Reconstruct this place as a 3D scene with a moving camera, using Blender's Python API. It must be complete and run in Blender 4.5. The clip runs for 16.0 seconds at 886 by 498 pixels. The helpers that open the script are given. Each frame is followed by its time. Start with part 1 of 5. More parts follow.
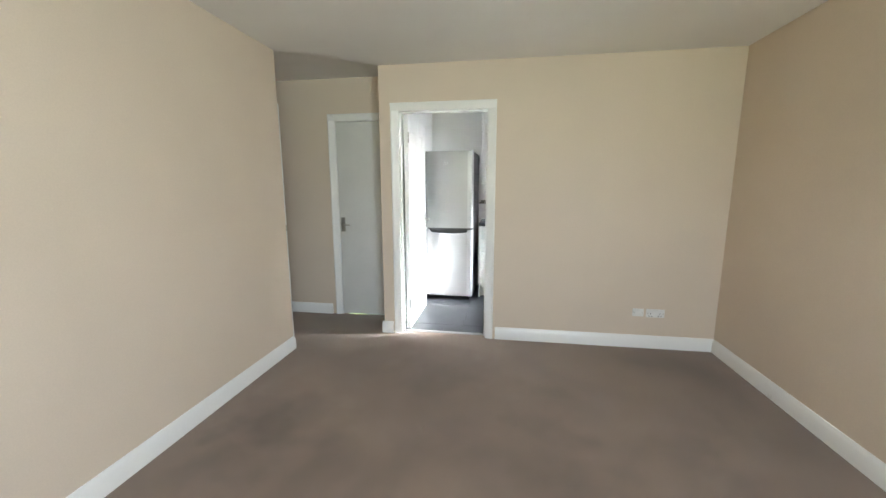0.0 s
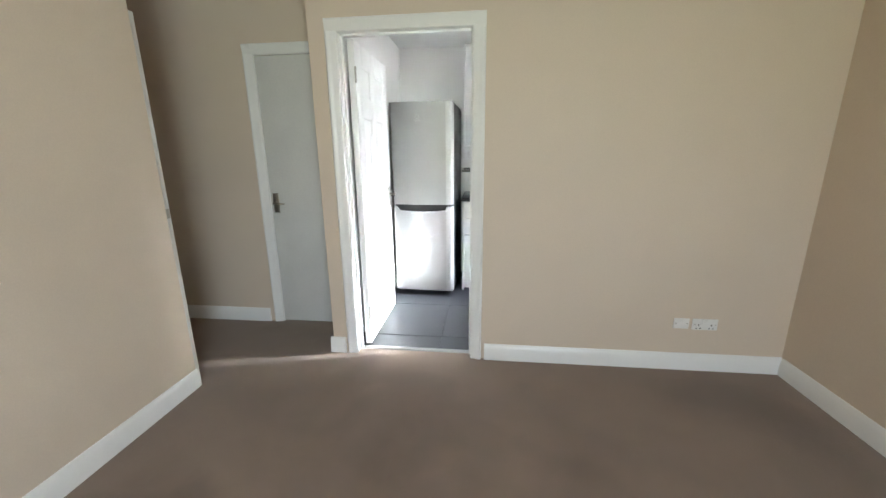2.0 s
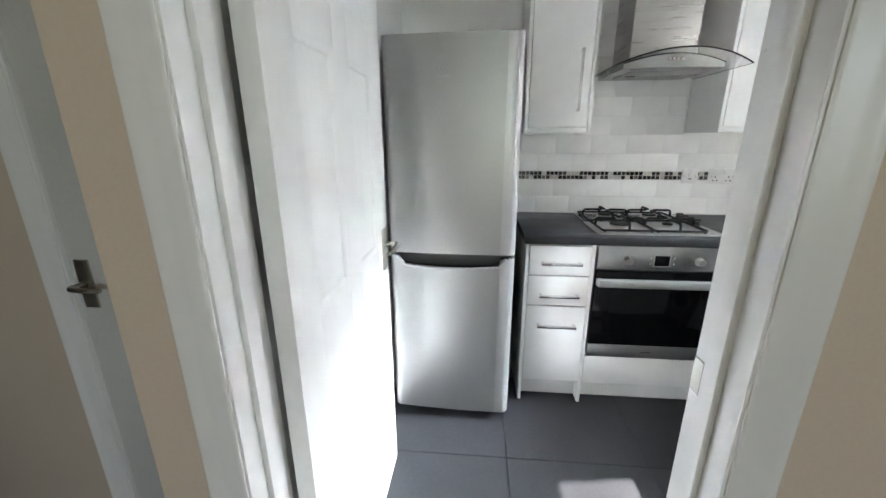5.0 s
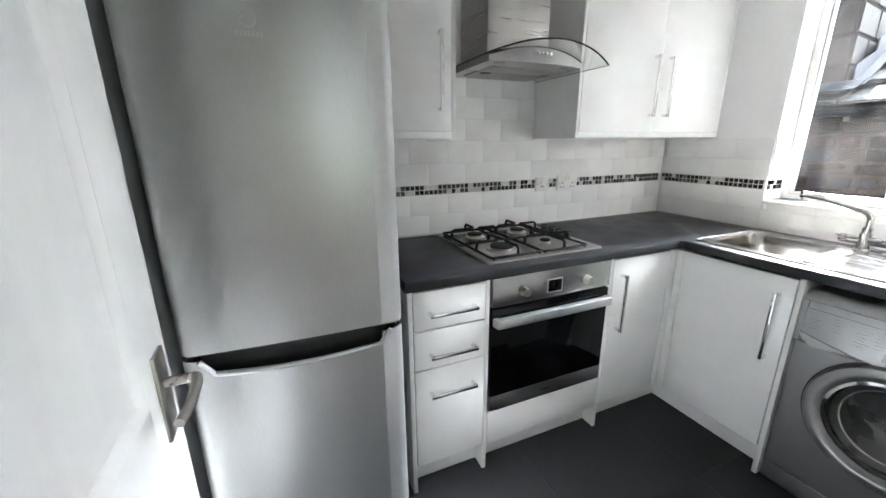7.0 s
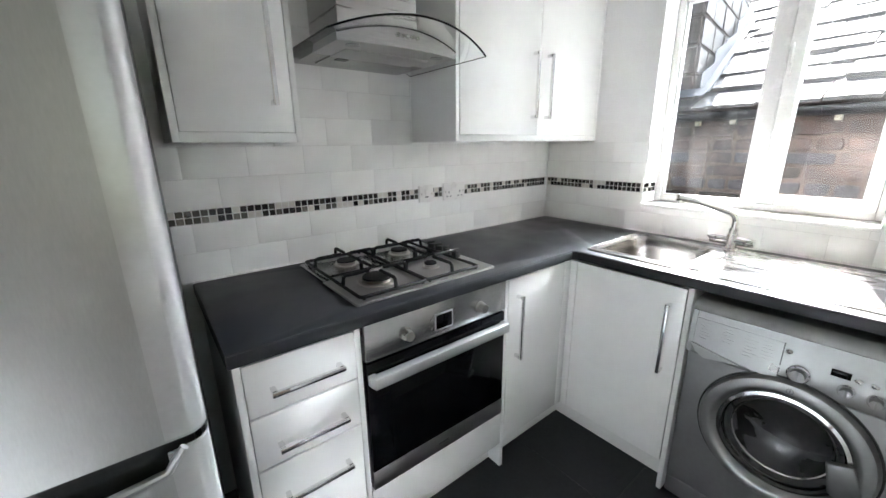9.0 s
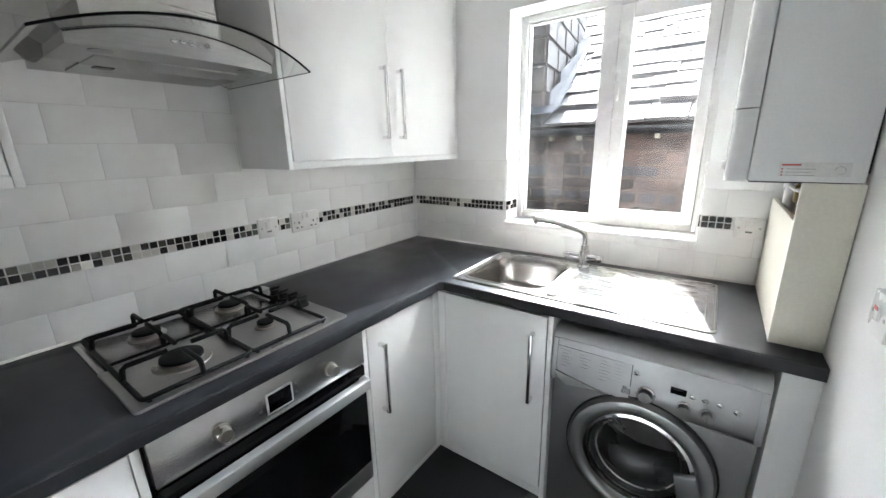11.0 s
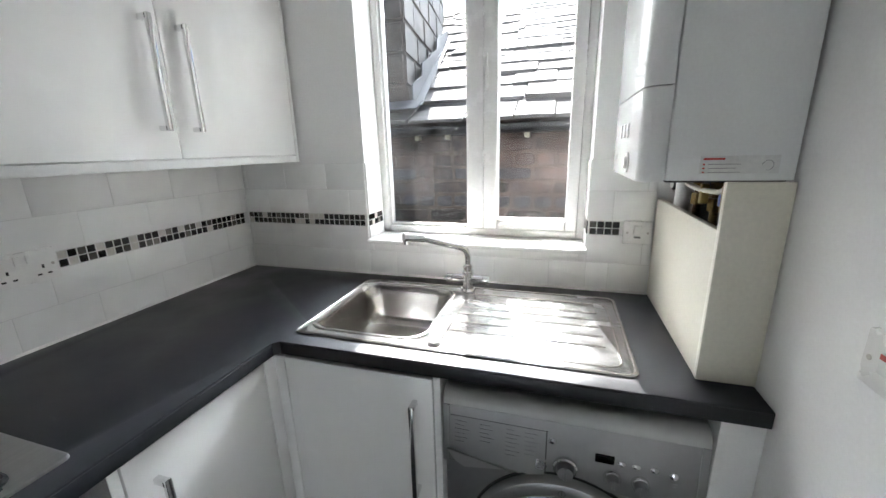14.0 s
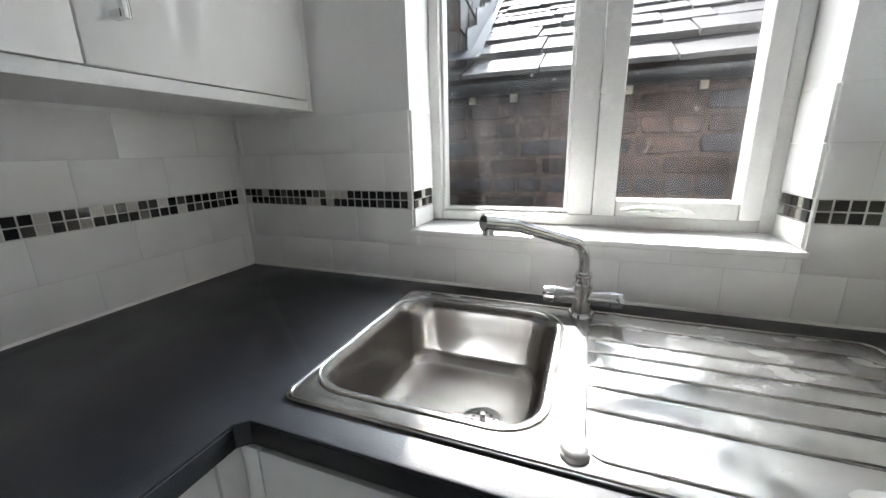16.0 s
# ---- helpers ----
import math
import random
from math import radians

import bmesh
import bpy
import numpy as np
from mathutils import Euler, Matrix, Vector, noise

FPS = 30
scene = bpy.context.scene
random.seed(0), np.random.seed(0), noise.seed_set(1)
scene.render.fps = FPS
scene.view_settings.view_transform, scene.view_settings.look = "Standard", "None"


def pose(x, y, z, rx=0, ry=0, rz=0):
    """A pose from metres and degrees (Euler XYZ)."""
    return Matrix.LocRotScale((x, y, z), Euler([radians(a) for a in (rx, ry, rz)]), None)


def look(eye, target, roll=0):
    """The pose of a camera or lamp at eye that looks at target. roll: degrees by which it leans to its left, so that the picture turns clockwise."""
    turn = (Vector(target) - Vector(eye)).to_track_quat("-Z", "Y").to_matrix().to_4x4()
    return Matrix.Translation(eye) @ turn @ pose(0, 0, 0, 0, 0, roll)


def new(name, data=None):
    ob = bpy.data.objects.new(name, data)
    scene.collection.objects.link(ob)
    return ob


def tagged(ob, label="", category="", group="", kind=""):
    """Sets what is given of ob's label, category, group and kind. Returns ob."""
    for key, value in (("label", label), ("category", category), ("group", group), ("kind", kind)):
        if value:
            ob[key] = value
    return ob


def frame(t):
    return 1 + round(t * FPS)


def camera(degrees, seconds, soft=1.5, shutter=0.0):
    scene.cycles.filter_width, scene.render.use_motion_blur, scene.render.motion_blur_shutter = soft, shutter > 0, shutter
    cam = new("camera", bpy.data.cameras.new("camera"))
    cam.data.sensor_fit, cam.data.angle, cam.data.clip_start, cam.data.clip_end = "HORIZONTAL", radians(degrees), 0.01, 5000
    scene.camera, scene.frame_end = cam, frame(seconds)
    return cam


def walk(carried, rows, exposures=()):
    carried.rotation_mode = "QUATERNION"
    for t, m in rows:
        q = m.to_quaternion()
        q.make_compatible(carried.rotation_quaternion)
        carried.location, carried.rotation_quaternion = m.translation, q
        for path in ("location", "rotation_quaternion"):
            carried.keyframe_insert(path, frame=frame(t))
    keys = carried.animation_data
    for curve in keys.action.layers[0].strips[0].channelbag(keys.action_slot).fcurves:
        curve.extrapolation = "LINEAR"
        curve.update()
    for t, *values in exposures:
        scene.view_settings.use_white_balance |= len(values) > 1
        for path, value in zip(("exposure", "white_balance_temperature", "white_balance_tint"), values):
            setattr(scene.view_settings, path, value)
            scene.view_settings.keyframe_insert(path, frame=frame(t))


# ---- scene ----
cam = camera(99.1, 16.0)
PATH = [
    (0, (0.924, -3.056, 1.338), (0.614, -1.107, 1.012), -0.1),
    (0.5, (0.983, -2.87, 1.339), (0.765, -0.926, 0.922), -0.4),
    (1, (0.96, -2.648, 1.323), (0.751, -0.715, 0.856), -0.4),
    (1.5, (0.905, -2.376, 1.318), (0.692, -0.445, 0.842), -0.4),
    (2, (0.869, -2.069, 1.306), (0.648, -0.142, 0.816), -0.5),
    (2.5, (0.794, -1.758, 1.286), (0.576, 0.165, 0.78), -0.5),
    (3, (0.701, -1.426, 1.316), (0.465, 0.487, 0.784), -0.7),
    (3.5, (0.629, -1.114, 1.318), (0.386, 0.795, 0.772), -0.8),
    (4, (0.568, -0.821, 1.332), (0.324, 1.084, 0.775), -0.9),
    (4.2, (0.537, -0.711, 1.342), (0.295, 1.191, 0.774), -0.7),
    (6.3, (0.283, 0.176, 1.364), (0.617, 2.071, 0.819), -0.5),
    (6.5, (0.281, 0.224, 1.369), (0.754, 2.09, 0.824), -0.6),
    (7, (0.292, 0.305, 1.358), (1.051, 2.075, 0.818), -0.5),
    (7.5, (0.366, 0.369, 1.351), (1.262, 2.075, 0.813), -0.6),
    (8, (0.455, 0.45, 1.347), (1.439, 2.107, 0.812), -0.6),
    (8.5, (0.508, 0.503, 1.339), (1.581, 2.105, 0.808), -0.6),
    (9, (0.563, 0.539, 1.361), (1.753, 2.057, 0.832), -0.7),
    (9.2, (0.577, 0.549, 1.375), (1.82, 2.021, 0.841), -0.7),
    (11.3, (0.883, 0.582, 1.456), (2.496, 1.643, 0.933), -1.3),
    (11.5, (0.921, 0.59, 1.469), (2.568, 1.596, 0.944), -1.3),
    (12, (0.996, 0.6, 1.484), (2.743, 1.422, 0.963), -1.4),
    (12.5, (1.055, 0.617, 1.493), (2.871, 1.277, 0.976), -1.4),
    (13, (1.093, 0.657, 1.499), (2.934, 1.243, 0.981), -1.5),
    (13.5, (1.128, 0.68, 1.471), (2.975, 1.253, 0.959), -1.5),
    (14, (1.232, 0.708, 1.41), (3.079, 1.279, 0.9), -1.5),
    (14.5, (1.315, 0.75, 1.342), (3.166, 1.314, 0.834), -1.4),
    (15, (1.45, 0.818, 1.283), (3.304, 1.377, 0.784), -1.2),
    (15.5, (1.588, 0.917, 1.268), (3.437, 1.487, 0.761), -1.3),
    (16, (1.683, 1.008, 1.264), (3.488, 1.708, 0.759), -1.3),
]
walk(cam, [(t, look(eye, target, roll)) for t, eye, target, roll in PATH],
     exposures=[(0, 4.05), (2, 3.95), (3.5, 3.6), (4.2, 3.4), (6.3, 2.95), (9.0, 3.0), (11.5, 2.65), (12.5, 2.35), (14.5, 2.05), (16, 1.6)])

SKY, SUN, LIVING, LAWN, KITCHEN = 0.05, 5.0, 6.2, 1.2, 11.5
scene.cycles.max_bounces, scene.cycles.diffuse_bounces = 14, 10

# ---- world and light ----
wd = bpy.data.worlds.new("sky")
scene.world = wd
wd.use_nodes = True
sky = wd.node_tree.nodes.new("ShaderNodeTexSky")
sky.sky_type, sky.sun_disc = "NISHITA", False
sky.sun_elevation, sky.sun_rotation = radians(43.7), radians(76)
wd.node_tree.links.new(sky.outputs[0], wd.node_tree.nodes["Background"].inputs[0])
wd.node_tree.nodes["Background"].inputs[1].default_value = SKY

sun = new("sun", bpy.data.lights.new("sun", "SUN"))
sun.data.energy, sun.data.angle, sun.data.color = SUN, radians(0.5), (1.0, 0.97, 0.93)
sun.matrix_world = look((8.0, 2.0, 8.0), (7.0, 1.776, 7.02))

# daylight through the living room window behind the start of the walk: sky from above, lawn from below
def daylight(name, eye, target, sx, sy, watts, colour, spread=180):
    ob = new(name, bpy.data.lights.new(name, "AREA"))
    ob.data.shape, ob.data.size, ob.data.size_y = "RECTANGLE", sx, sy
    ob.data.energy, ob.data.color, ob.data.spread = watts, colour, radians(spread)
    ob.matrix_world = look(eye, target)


daylight("sky_through_window", (2.02, -4.66, 1.80), (0.30, -3.82, 0.95), 1.15, 0.5, LIVING, (0.72, 0.85, 1.0))
daylight("lawn_through_window", (1.70, -4.66, 1.18), (1.10, -3.66, 1.60), 1.7, 0.5, LAWN, (1.0, 0.97, 0.66))
# added unseen lamp over the neighbour's roof: extra sky light that brightens the kitchen
daylight("kitchen_fill_lamp", (6.70, 1.28, 3.80), (2.78, 1.06, 1.62), 1.2, 0.90, KITCHEN, (0.86, 0.935, 1.0), 28)


# ---- mesh helpers ----
def box(bm, x0, y0, z0, x1, y1, z1, bevel=0.0, seg=2):
    m = Matrix.Translation(((x0 + x1) / 2, (y0 + y1) / 2, (z0 + z1) / 2)) @ Matrix.Diagonal((x1 - x0, y1 - y0, z1 - z0, 1))
    made = bmesh.ops.create_cube(bm, size=1, matrix=m)["verts"]
    if bevel:
        edges = list({e for v in made for e in v.link_edges})
        bmesh.ops.bevel(bm, geom=edges, offset=bevel, segments=seg, affect="EDGES", profile=0.5)
    return bm


def cyl(bm, a, b, r, r2=None, seg=20):
    a, b = Vector(a), Vector(b)
    turn = (b - a).to_track_quat("Z", "Y").to_matrix().to_4x4()
    bmesh.ops.create_cone(bm, cap_ends=True, segments=seg, radius1=r, radius2=r if r2 is None else r2, depth=(b - a).length,
                          matrix=Matrix.Translation((a + b) / 2) @ turn)
    return bm


def ball(bm, c, r, seg=12, scale=(1, 1, 1)):
    bmesh.ops.create_uvsphere(bm, u_segments=seg, v_segments=seg // 2 + 2, radius=r, matrix=Matrix.Translation(c) @ Matrix.Diagonal((*scale, 1)))
    return bm


def tube(bm, pts, r, seg=10, closed=False):
    """A round bar along a line of points."""
    pts = [Vector(p) for p in pts]
    rings, n, up = [], len(pts), None
    for i, p in enumerate(pts):
        a = pts[i - 1] if (i or closed) else p
        b = pts[(i + 1) % n] if (i < n - 1 or closed) else p
        way = (b - a).normalized()
        if up is None:
            up = way.orthogonal().normalized()
        side = way.cross(up).normalized()
        up = side.cross(way).normalized()
        rad = r[i] if isinstance(r, (list, tuple)) else r
        rings.append([bm.verts.new(p + rad * (math.cos(k * math.tau / seg) * up + math.sin(k * math.tau / seg) * side)) for k in range(seg)])
    pairs = list(zip(rings, rings[1:])) + ([(rings[-1], rings[0])] if closed else [])
    for u, v in pairs:
        for k in range(seg):
            bm.faces.new((u[k], u[(k + 1) % seg], v[(k + 1) % seg], v[k]))
    if not closed:
        bm.faces.new(rings[0][::-1])
        bm.faces.new(rings[-1])
    return bm


def loft(bm, rings, cap0=False, cap1=False, closed=True):
    made = [[bm.verts.new(p) for p in ring] for ring in rings]
    for u, v in zip(made, made[1:]):
        n = len(u)
        for k in range(n if closed else n - 1):
            bm.faces.new((u[k], u[(k + 1) % n], v[(k + 1) % n], v[k]))
    if cap0:
        bm.faces.new(made[0][::-1])
    if cap1:
        bm.faces.new(made[-1])
    return bm


def extrude(bm, outline, way):
    """A prism: a flat outline of points moved by the vector way."""
    way = Vector(way)
    return loft(bm, [[Vector(p) for p in outline], [Vector(p) + way for p in outline]], True, True)


def rrect(x0, y0, x1, y1, r, z, n=6):
    out = []
    for cx, cy, a in ((x1 - r, y1 - r, 0), (x0 + r, y1 - r, 90), (x0 + r, y0 + r, 180), (x1 - r, y0 + r, 270)):
        out += [(cx + r * math.cos(radians(a + 90 * k / n)), cy + r * math.sin(radians(a + 90 * k / n)), z) for k in range(n + 1)]
    return out


def slab(bm, outer, holes, z0, z1, bevel=0.0):
    """A flat plate with holes, from z0 up to z1."""
    edges = []
    for ring in (outer, *holes):
        vs = [bm.verts.new((p[0], p[1], z1)) for p in ring]
        edges += [bm.edges.new((vs[k], vs[(k + 1) % len(vs)])) for k in range(len(vs))]
    faces = [g for g in bmesh.ops.triangle_fill(bm, use_beauty=True, use_dissolve=True, edges=edges)["geom"] if isinstance(g, bmesh.types.BMFace)]
    rim = [e for f in faces for e in f.edges if len(e.link_faces) == 1]
    down = bmesh.ops.extrude_face_region(bm, geom=faces)
    bmesh.ops.translate(bm, verts=[g for g in down["geom"] if isinstance(g, bmesh.types.BMVert)], vec=(0, 0, z0 - z1))
    bmesh.ops.recalc_face_normals(bm, faces=bm.faces)
    if bevel:
        bmesh.ops.bevel(bm, geom=[e for e in rim if e.is_valid], offset=bevel, segments=2, affect="EDGES", profile=0.5)
    return bm


def mesh_of(name, bm, mat, smooth=40):
    bmesh.ops.recalc_face_normals(bm, faces=bm.faces)
    me = bpy.data.meshes.new(name)
    bm.to_mesh(me)
    bm.free()
    me.materials.append(mat)
    if smooth:
        me.shade_smooth()
        me.set_sharp_from_angle(angle=radians(smooth))
    return me


ORIGIN = {}


def thing(name, at, label, category, group=""):
    """An empty at the base of a thing, which holds its parts."""
    ob = new(name)
    ob.empty_display_size = 0.1
    ob.location = at
    ORIGIN[ob.name] = Vector(at)
    return tagged(ob, label, category, group)


def part(name, bm, mat, parent, label="", smooth=40):
    at = ORIGIN[parent.name]
    bmesh.ops.translate(bm, verts=bm.verts, vec=-at)
    ob = new(name, mesh_of(name, bm, mat, smooth))
    ob.parent = parent
    ORIGIN[ob.name] = at
    return tagged(ob, label) if label else ob


def solid(name, bm, mat, label, category="", kind="", group="", smooth=40):
    """A thing of one mesh, with its origin at its base."""
    lo = Vector([min(v.co[i] for v in bm.verts) for i in range(3)])
    hi = Vector([max(v.co[i] for v in bm.verts) for i in range(3)])
    at = Vector(((lo.x + hi.x) / 2, (lo.y + hi.y) / 2, lo.z))
    bmesh.ops.translate(bm, verts=bm.verts, vec=-at)
    ob = new(name, mesh_of(name, bm, mat, smooth))
    ob.location = at
    ORIGIN[ob.name] = at
    return tagged(ob, label, category, group, kind)


def B():
    return bmesh.new()


# ---- materials ----
def material(name, base, rough=0.5, metal=0.0, var=0.06, big=2.5, fine=90.0, bump=0.08, rvar=0.06, coat=0.0, spec=0.5, tint=None, stretch=(1, 1, 1), dist=0.002):
    """Paint, metal, plastic or fabric: colour, gloss and relief vary at a large and a fine scale."""
    m = bpy.data.materials.new(name)
    m.use_nodes = True
    nt, n = m.node_tree, m.node_tree.nodes
    p = n["Principled BSDF"]
    tc = n.new("ShaderNodeTexCoord")
    mp = n.new("ShaderNodeMapping")
    mp.inputs["Scale"].default_value = stretch
    nt.links.new(tc.outputs["Object"], mp.inputs[0])
    n1, n2 = n.new("ShaderNodeTexNoise"), n.new("ShaderNodeTexNoise")
    n1.inputs["Scale"].default_value, n1.inputs["Detail"].default_value = big, 5
    n2.inputs["Scale"].default_value, n2.inputs["Detail"].default_value = fine, 3
    nt.links.new(mp.outputs[0], n1.inputs[0])
    nt.links.new(mp.outputs[0], n2.inputs[0])
    mix = n.new("ShaderNodeMix")
    mix.data_type = "RGBA"
    dark = tint or tuple(c * (1 - 2.2 * var) for c in base)
    mix.inputs[6].default_value, mix.inputs[7].default_value = (*dark, 1), (*base, 1)
    ramp = n.new("ShaderNodeMapRange")
    ramp.inputs[1].default_value, ramp.inputs[2].default_value = 0.3, 0.62
    nt.links.new(n1.outputs[0], ramp.inputs[0])
    nt.links.new(ramp.outputs[0], mix.inputs[0])
    mul = n.new("ShaderNodeMix")
    mul.data_type, mul.blend_type = "RGBA", "MULTIPLY"
    mul.inputs[0].default_value = 1
    grain = n.new("ShaderNodeMapRange")
    grain.inputs[1].default_value, grain.inputs[2].default_value, grain.inputs[3].default_value = 0.3, 0.7, 1 - 2 * var
    nt.links.new(n2.outputs[0], grain.inputs[0])
    nt.links.new(mix.outputs[2], mul.inputs[6])
    nt.links.new(grain.outputs[0], mul.inputs[7])
    nt.links.new(mul.outputs[2], p.inputs["Base Color"])
    rr = n.new("ShaderNodeMapRange")
    rr.inputs[1].default_value, rr.inputs[2].default_value = 0.3, 0.7
    rr.inputs[3].default_value, rr.inputs[4].default_value = max(0.02, rough - rvar), min(1, rough + rvar)
    nt.links.new(n1.outputs[0], rr.inputs[0])
    nt.links.new(rr.outputs[0], p.inputs["Roughness"])
    bp = n.new("ShaderNodeBump")
    bp.inputs["Strength"].default_value, bp.inputs["Distance"].default_value = bump, dist
    nt.links.new(n2.outputs[0], bp.inputs["Height"])
    nt.links.new(bp.outputs[0], p.inputs["Normal"])
    p.inputs["Metallic"].default_value = metal
    p.inputs["Coat Weight"].default_value = coat
    p.inputs["Coat Roughness"].default_value = 0.04
    p.inputs["Specular IOR Level"].default_value = spec
    return m


CREAM = material("cream_paint", (0.675, 0.57, 0.465), 0.6, var=0.025, big=1.2, fine=160, bump=0.06)
WHITE_WALL = material("white_emulsion", (0.86, 0.86, 0.85), 0.55, var=0.02, big=1.5, fine=150, bump=0.06)
CEILING = material("ceiling_paint", (0.84, 0.835, 0.83), 0.8, var=0.03, big=1.0, fine=130, bump=0.1)
GLOSS_TRIM = material("white_gloss_trim", (0.82, 0.82, 0.81), 0.32, var=0.010, big=5, fine=70, bump=0.0)
DOOR_WHITE = material("door_white_paint", (0.85, 0.85, 0.84), 0.40, var=0.012, big=4, fine=60, bump=0.0, stretch=(1, 1, 0.15))
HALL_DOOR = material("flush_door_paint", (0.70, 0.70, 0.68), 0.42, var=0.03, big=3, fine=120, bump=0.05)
CAB_WHITE = material("gloss_white_cabinet", (0.86, 0.86, 0.85), 0.07, var=0.012, big=3, fine=12, bump=0.003, rvar=0.03, coat=0.5)
CARCASS = material("white_melamine", (0.80, 0.80, 0.79), 0.4, var=0.02, big=4, fine=200, bump=0.03)
PLINTH = material("pale_plinth_board", (0.74, 0.74, 0.735), 0.45, var=0.03, big=4, fine=160, bump=0.03)
WORKTOP = material("charcoal_laminate", (0.015, 0.0165, 0.021), 0.40, var=0.16, big=7, fine=260, bump=0.10, rvar=0.07, spec=0.5)
TILE_WHITE = material("white_glazed_tile", (0.86, 0.86, 0.845), 0.09, var=0.015, big=5, fine=14, bump=0.012, rvar=0.03, dist=0.004)
GROUT = material("pale_grout", (0.72, 0.72, 0.70), 0.8, var=0.05, big=8, fine=200, bump=0.2)
CAULK = material("white_sealant", (0.80, 0.79, 0.77), 0.35, var=0.02, big=20, fine=100, bump=0.05)
MOS_BLACK = material("black_glass_mosaic", (0.012, 0.011, 0.010), 0.08, var=0.1, big=30, fine=90, bump=0.02)
MOS_GREY = material("grey_glass_mosaic", (0.10, 0.095, 0.085), 0.12, var=0.12, big=30, fine=90, bump=0.03)
MOS_SILVER = material("silver_foil_mosaic", (0.42, 0.40, 0.36), 0.22, metal=0.6, var=0.12, big=40, fine=150, bump=0.08)
MOS_PEARL = material("pearl_mosaic", (0.62, 0.60, 0.55), 0.15, var=0.05, big=30, fine=120, bump=0.04)
STEEL = material("brushed_steel", (0.50, 0.485, 0.465), 0.30, metal=1.0, var=0.03, big=3, fine=240, bump=0.008, rvar=0.05, stretch=(1, 1, 30))
STEEL_H = material("brushed_steel_flat", (0.45, 0.445, 0.44), 0.28, metal=1.0, var=0.05, big=3, fine=200, bump=0.04, rvar=0.05, stretch=(0.05, 1, 1))
SINK_STEEL = material("sink_steel", (0.46, 0.44, 0.42), 0.22, metal=1.0, var=0.04, big=7, fine=60, bump=0.0, rvar=0.03, stretch=(1, 0.4, 1))
CHROME = material("chrome", (0.78, 0.78, 0.78), 0.07, metal=1.0, var=0.02, big=8, fine=80, bump=0.01, rvar=0.03)
SATIN = material("satin_nickel", (0.50, 0.48, 0.44), 0.32, metal=1.0, var=0.06, big=12, fine=200, bump=0.04)
FRIDGE_SILVER = material("fridge_silver_paint", (0.44, 0.438, 0.435), 0.36, metal=0.97, var=0.03, big=1.5, fine=300, bump=0.02, rvar=0.04, stretch=(1, 1, 0.2))
DRAINER_STEEL = material("scuffed_drainer_steel", (0.38, 0.38, 0.38), 0.23, metal=0.94, var=0.06, big=16, fine=70, bump=0.004, rvar=0.09, stretch=(1, 0.6, 1))
FRIDGE_EDGE = material("pale_silver_trim", (0.50, 0.50, 0.50), 0.34, metal=0.8, var=0.03, big=3, fine=60, bump=0.0)
DARK_SIDE = material("dark_grey_steel", (0.022, 0.022, 0.023), 0.45, var=0.1, big=4, fine=200, bump=0.05)
WM_SILVER = material("washer_silver_paint", (0.35, 0.35, 0.352), 0.33, metal=0.88, var=0.03, big=2.5, fine=60, bump=0.0, rvar=0.04)
# paler than the body: light caught by the rolled edge is in this colour
WM_LID_LIT = material("washer_lid_silver_lit", (0.40, 0.40, 0.395), 0.35, metal=0.3, var=0.02, big=3, fine=60, bump=0.0)
WM_LIGHT = material("washer_ring_silver", (0.31, 0.31, 0.31), 0.32, metal=0.82, var=0.02, big=4, fine=60, bump=0.0)
DARK_DRUM = material("dim_drum_steel", (0.50, 0.50, 0.50), 0.30, metal=0.9, var=0.1, big=5, fine=60, bump=0.2)
BLACK_GLASS = material("black_glass", (0.003, 0.003, 0.004), 0.06, var=0.1, big=3, fine=40, bump=0.0, rvar=0.02, spec=0.15)
BLACK_IRON = material("cast_iron", (0.006, 0.006, 0.007), 0.55, var=0.2, big=20, fine=260, bump=0.25, spec=0.2)
BLACK_PLASTIC = material("black_plastic", (0.010, 0.010, 0.010), 0.35, var=0.1, big=12, fine=200, bump=0.05)
GREY_RECESS = material("dark_grey_plastic", (0.055, 0.055, 0.055), 0.35, var=0.08, big=12, fine=200, bump=0.04)
FAINT_PRINT = material("faint_print", (0.29, 0.29, 0.29), 0.45, var=0.05, big=30, fine=60, bump=0.0)
GREY_PRINT = material("grey_print", (0.16, 0.16, 0.16), 0.5, var=0.05, big=30, fine=200, bump=0.0)
UPVC = material("white_upvc", (0.70, 0.70, 0.685), 0.25, var=0.03, big=7, fine=140, bump=0.02)
SWITCH = material("white_switch_plastic", (0.80, 0.79, 0.77), 0.28, var=0.02, big=15, fine=200, bump=0.02)
RED = material("red_print", (0.55, 0.05, 0.04), 0.4, var=0.08, big=20, fine=200, bump=0.0)
BOILER_WHITE = material("boiler_enamel", (0.80, 0.81, 0.80), 0.10, var=0.02, big=2, fine=180, bump=0.02)
BOXING = material("ivory_boxing_paint", (0.74, 0.71, 0.61), 0.4, var=0.03, big=3, fine=120, bump=0.05)
COPPER = material("tarnished_copper", (0.22, 0.11, 0.06), 0.38, metal=0.9, var=0.25, big=15, fine=120, bump=0.1)
BRASS = material("dull_brass", (0.30, 0.21, 0.09), 0.35, metal=0.9, var=0.2, big=20, fine=150, bump=0.1)
YELLOW = material("yellow_tag", (0.26, 0.18, 0.04), 0.45, var=0.08, big=20, fine=150, bump=0.05)
BLUE = material("blue_plastic", (0.03, 0.08, 0.35), 0.4, var=0.08, big=20, fine=150, bump=0.05)
PIPE_WHITE = material("white_plastic_pipe", (0.72, 0.72, 0.70), 0.35, var=0.05, big=20, fine=150, bump=0.03)
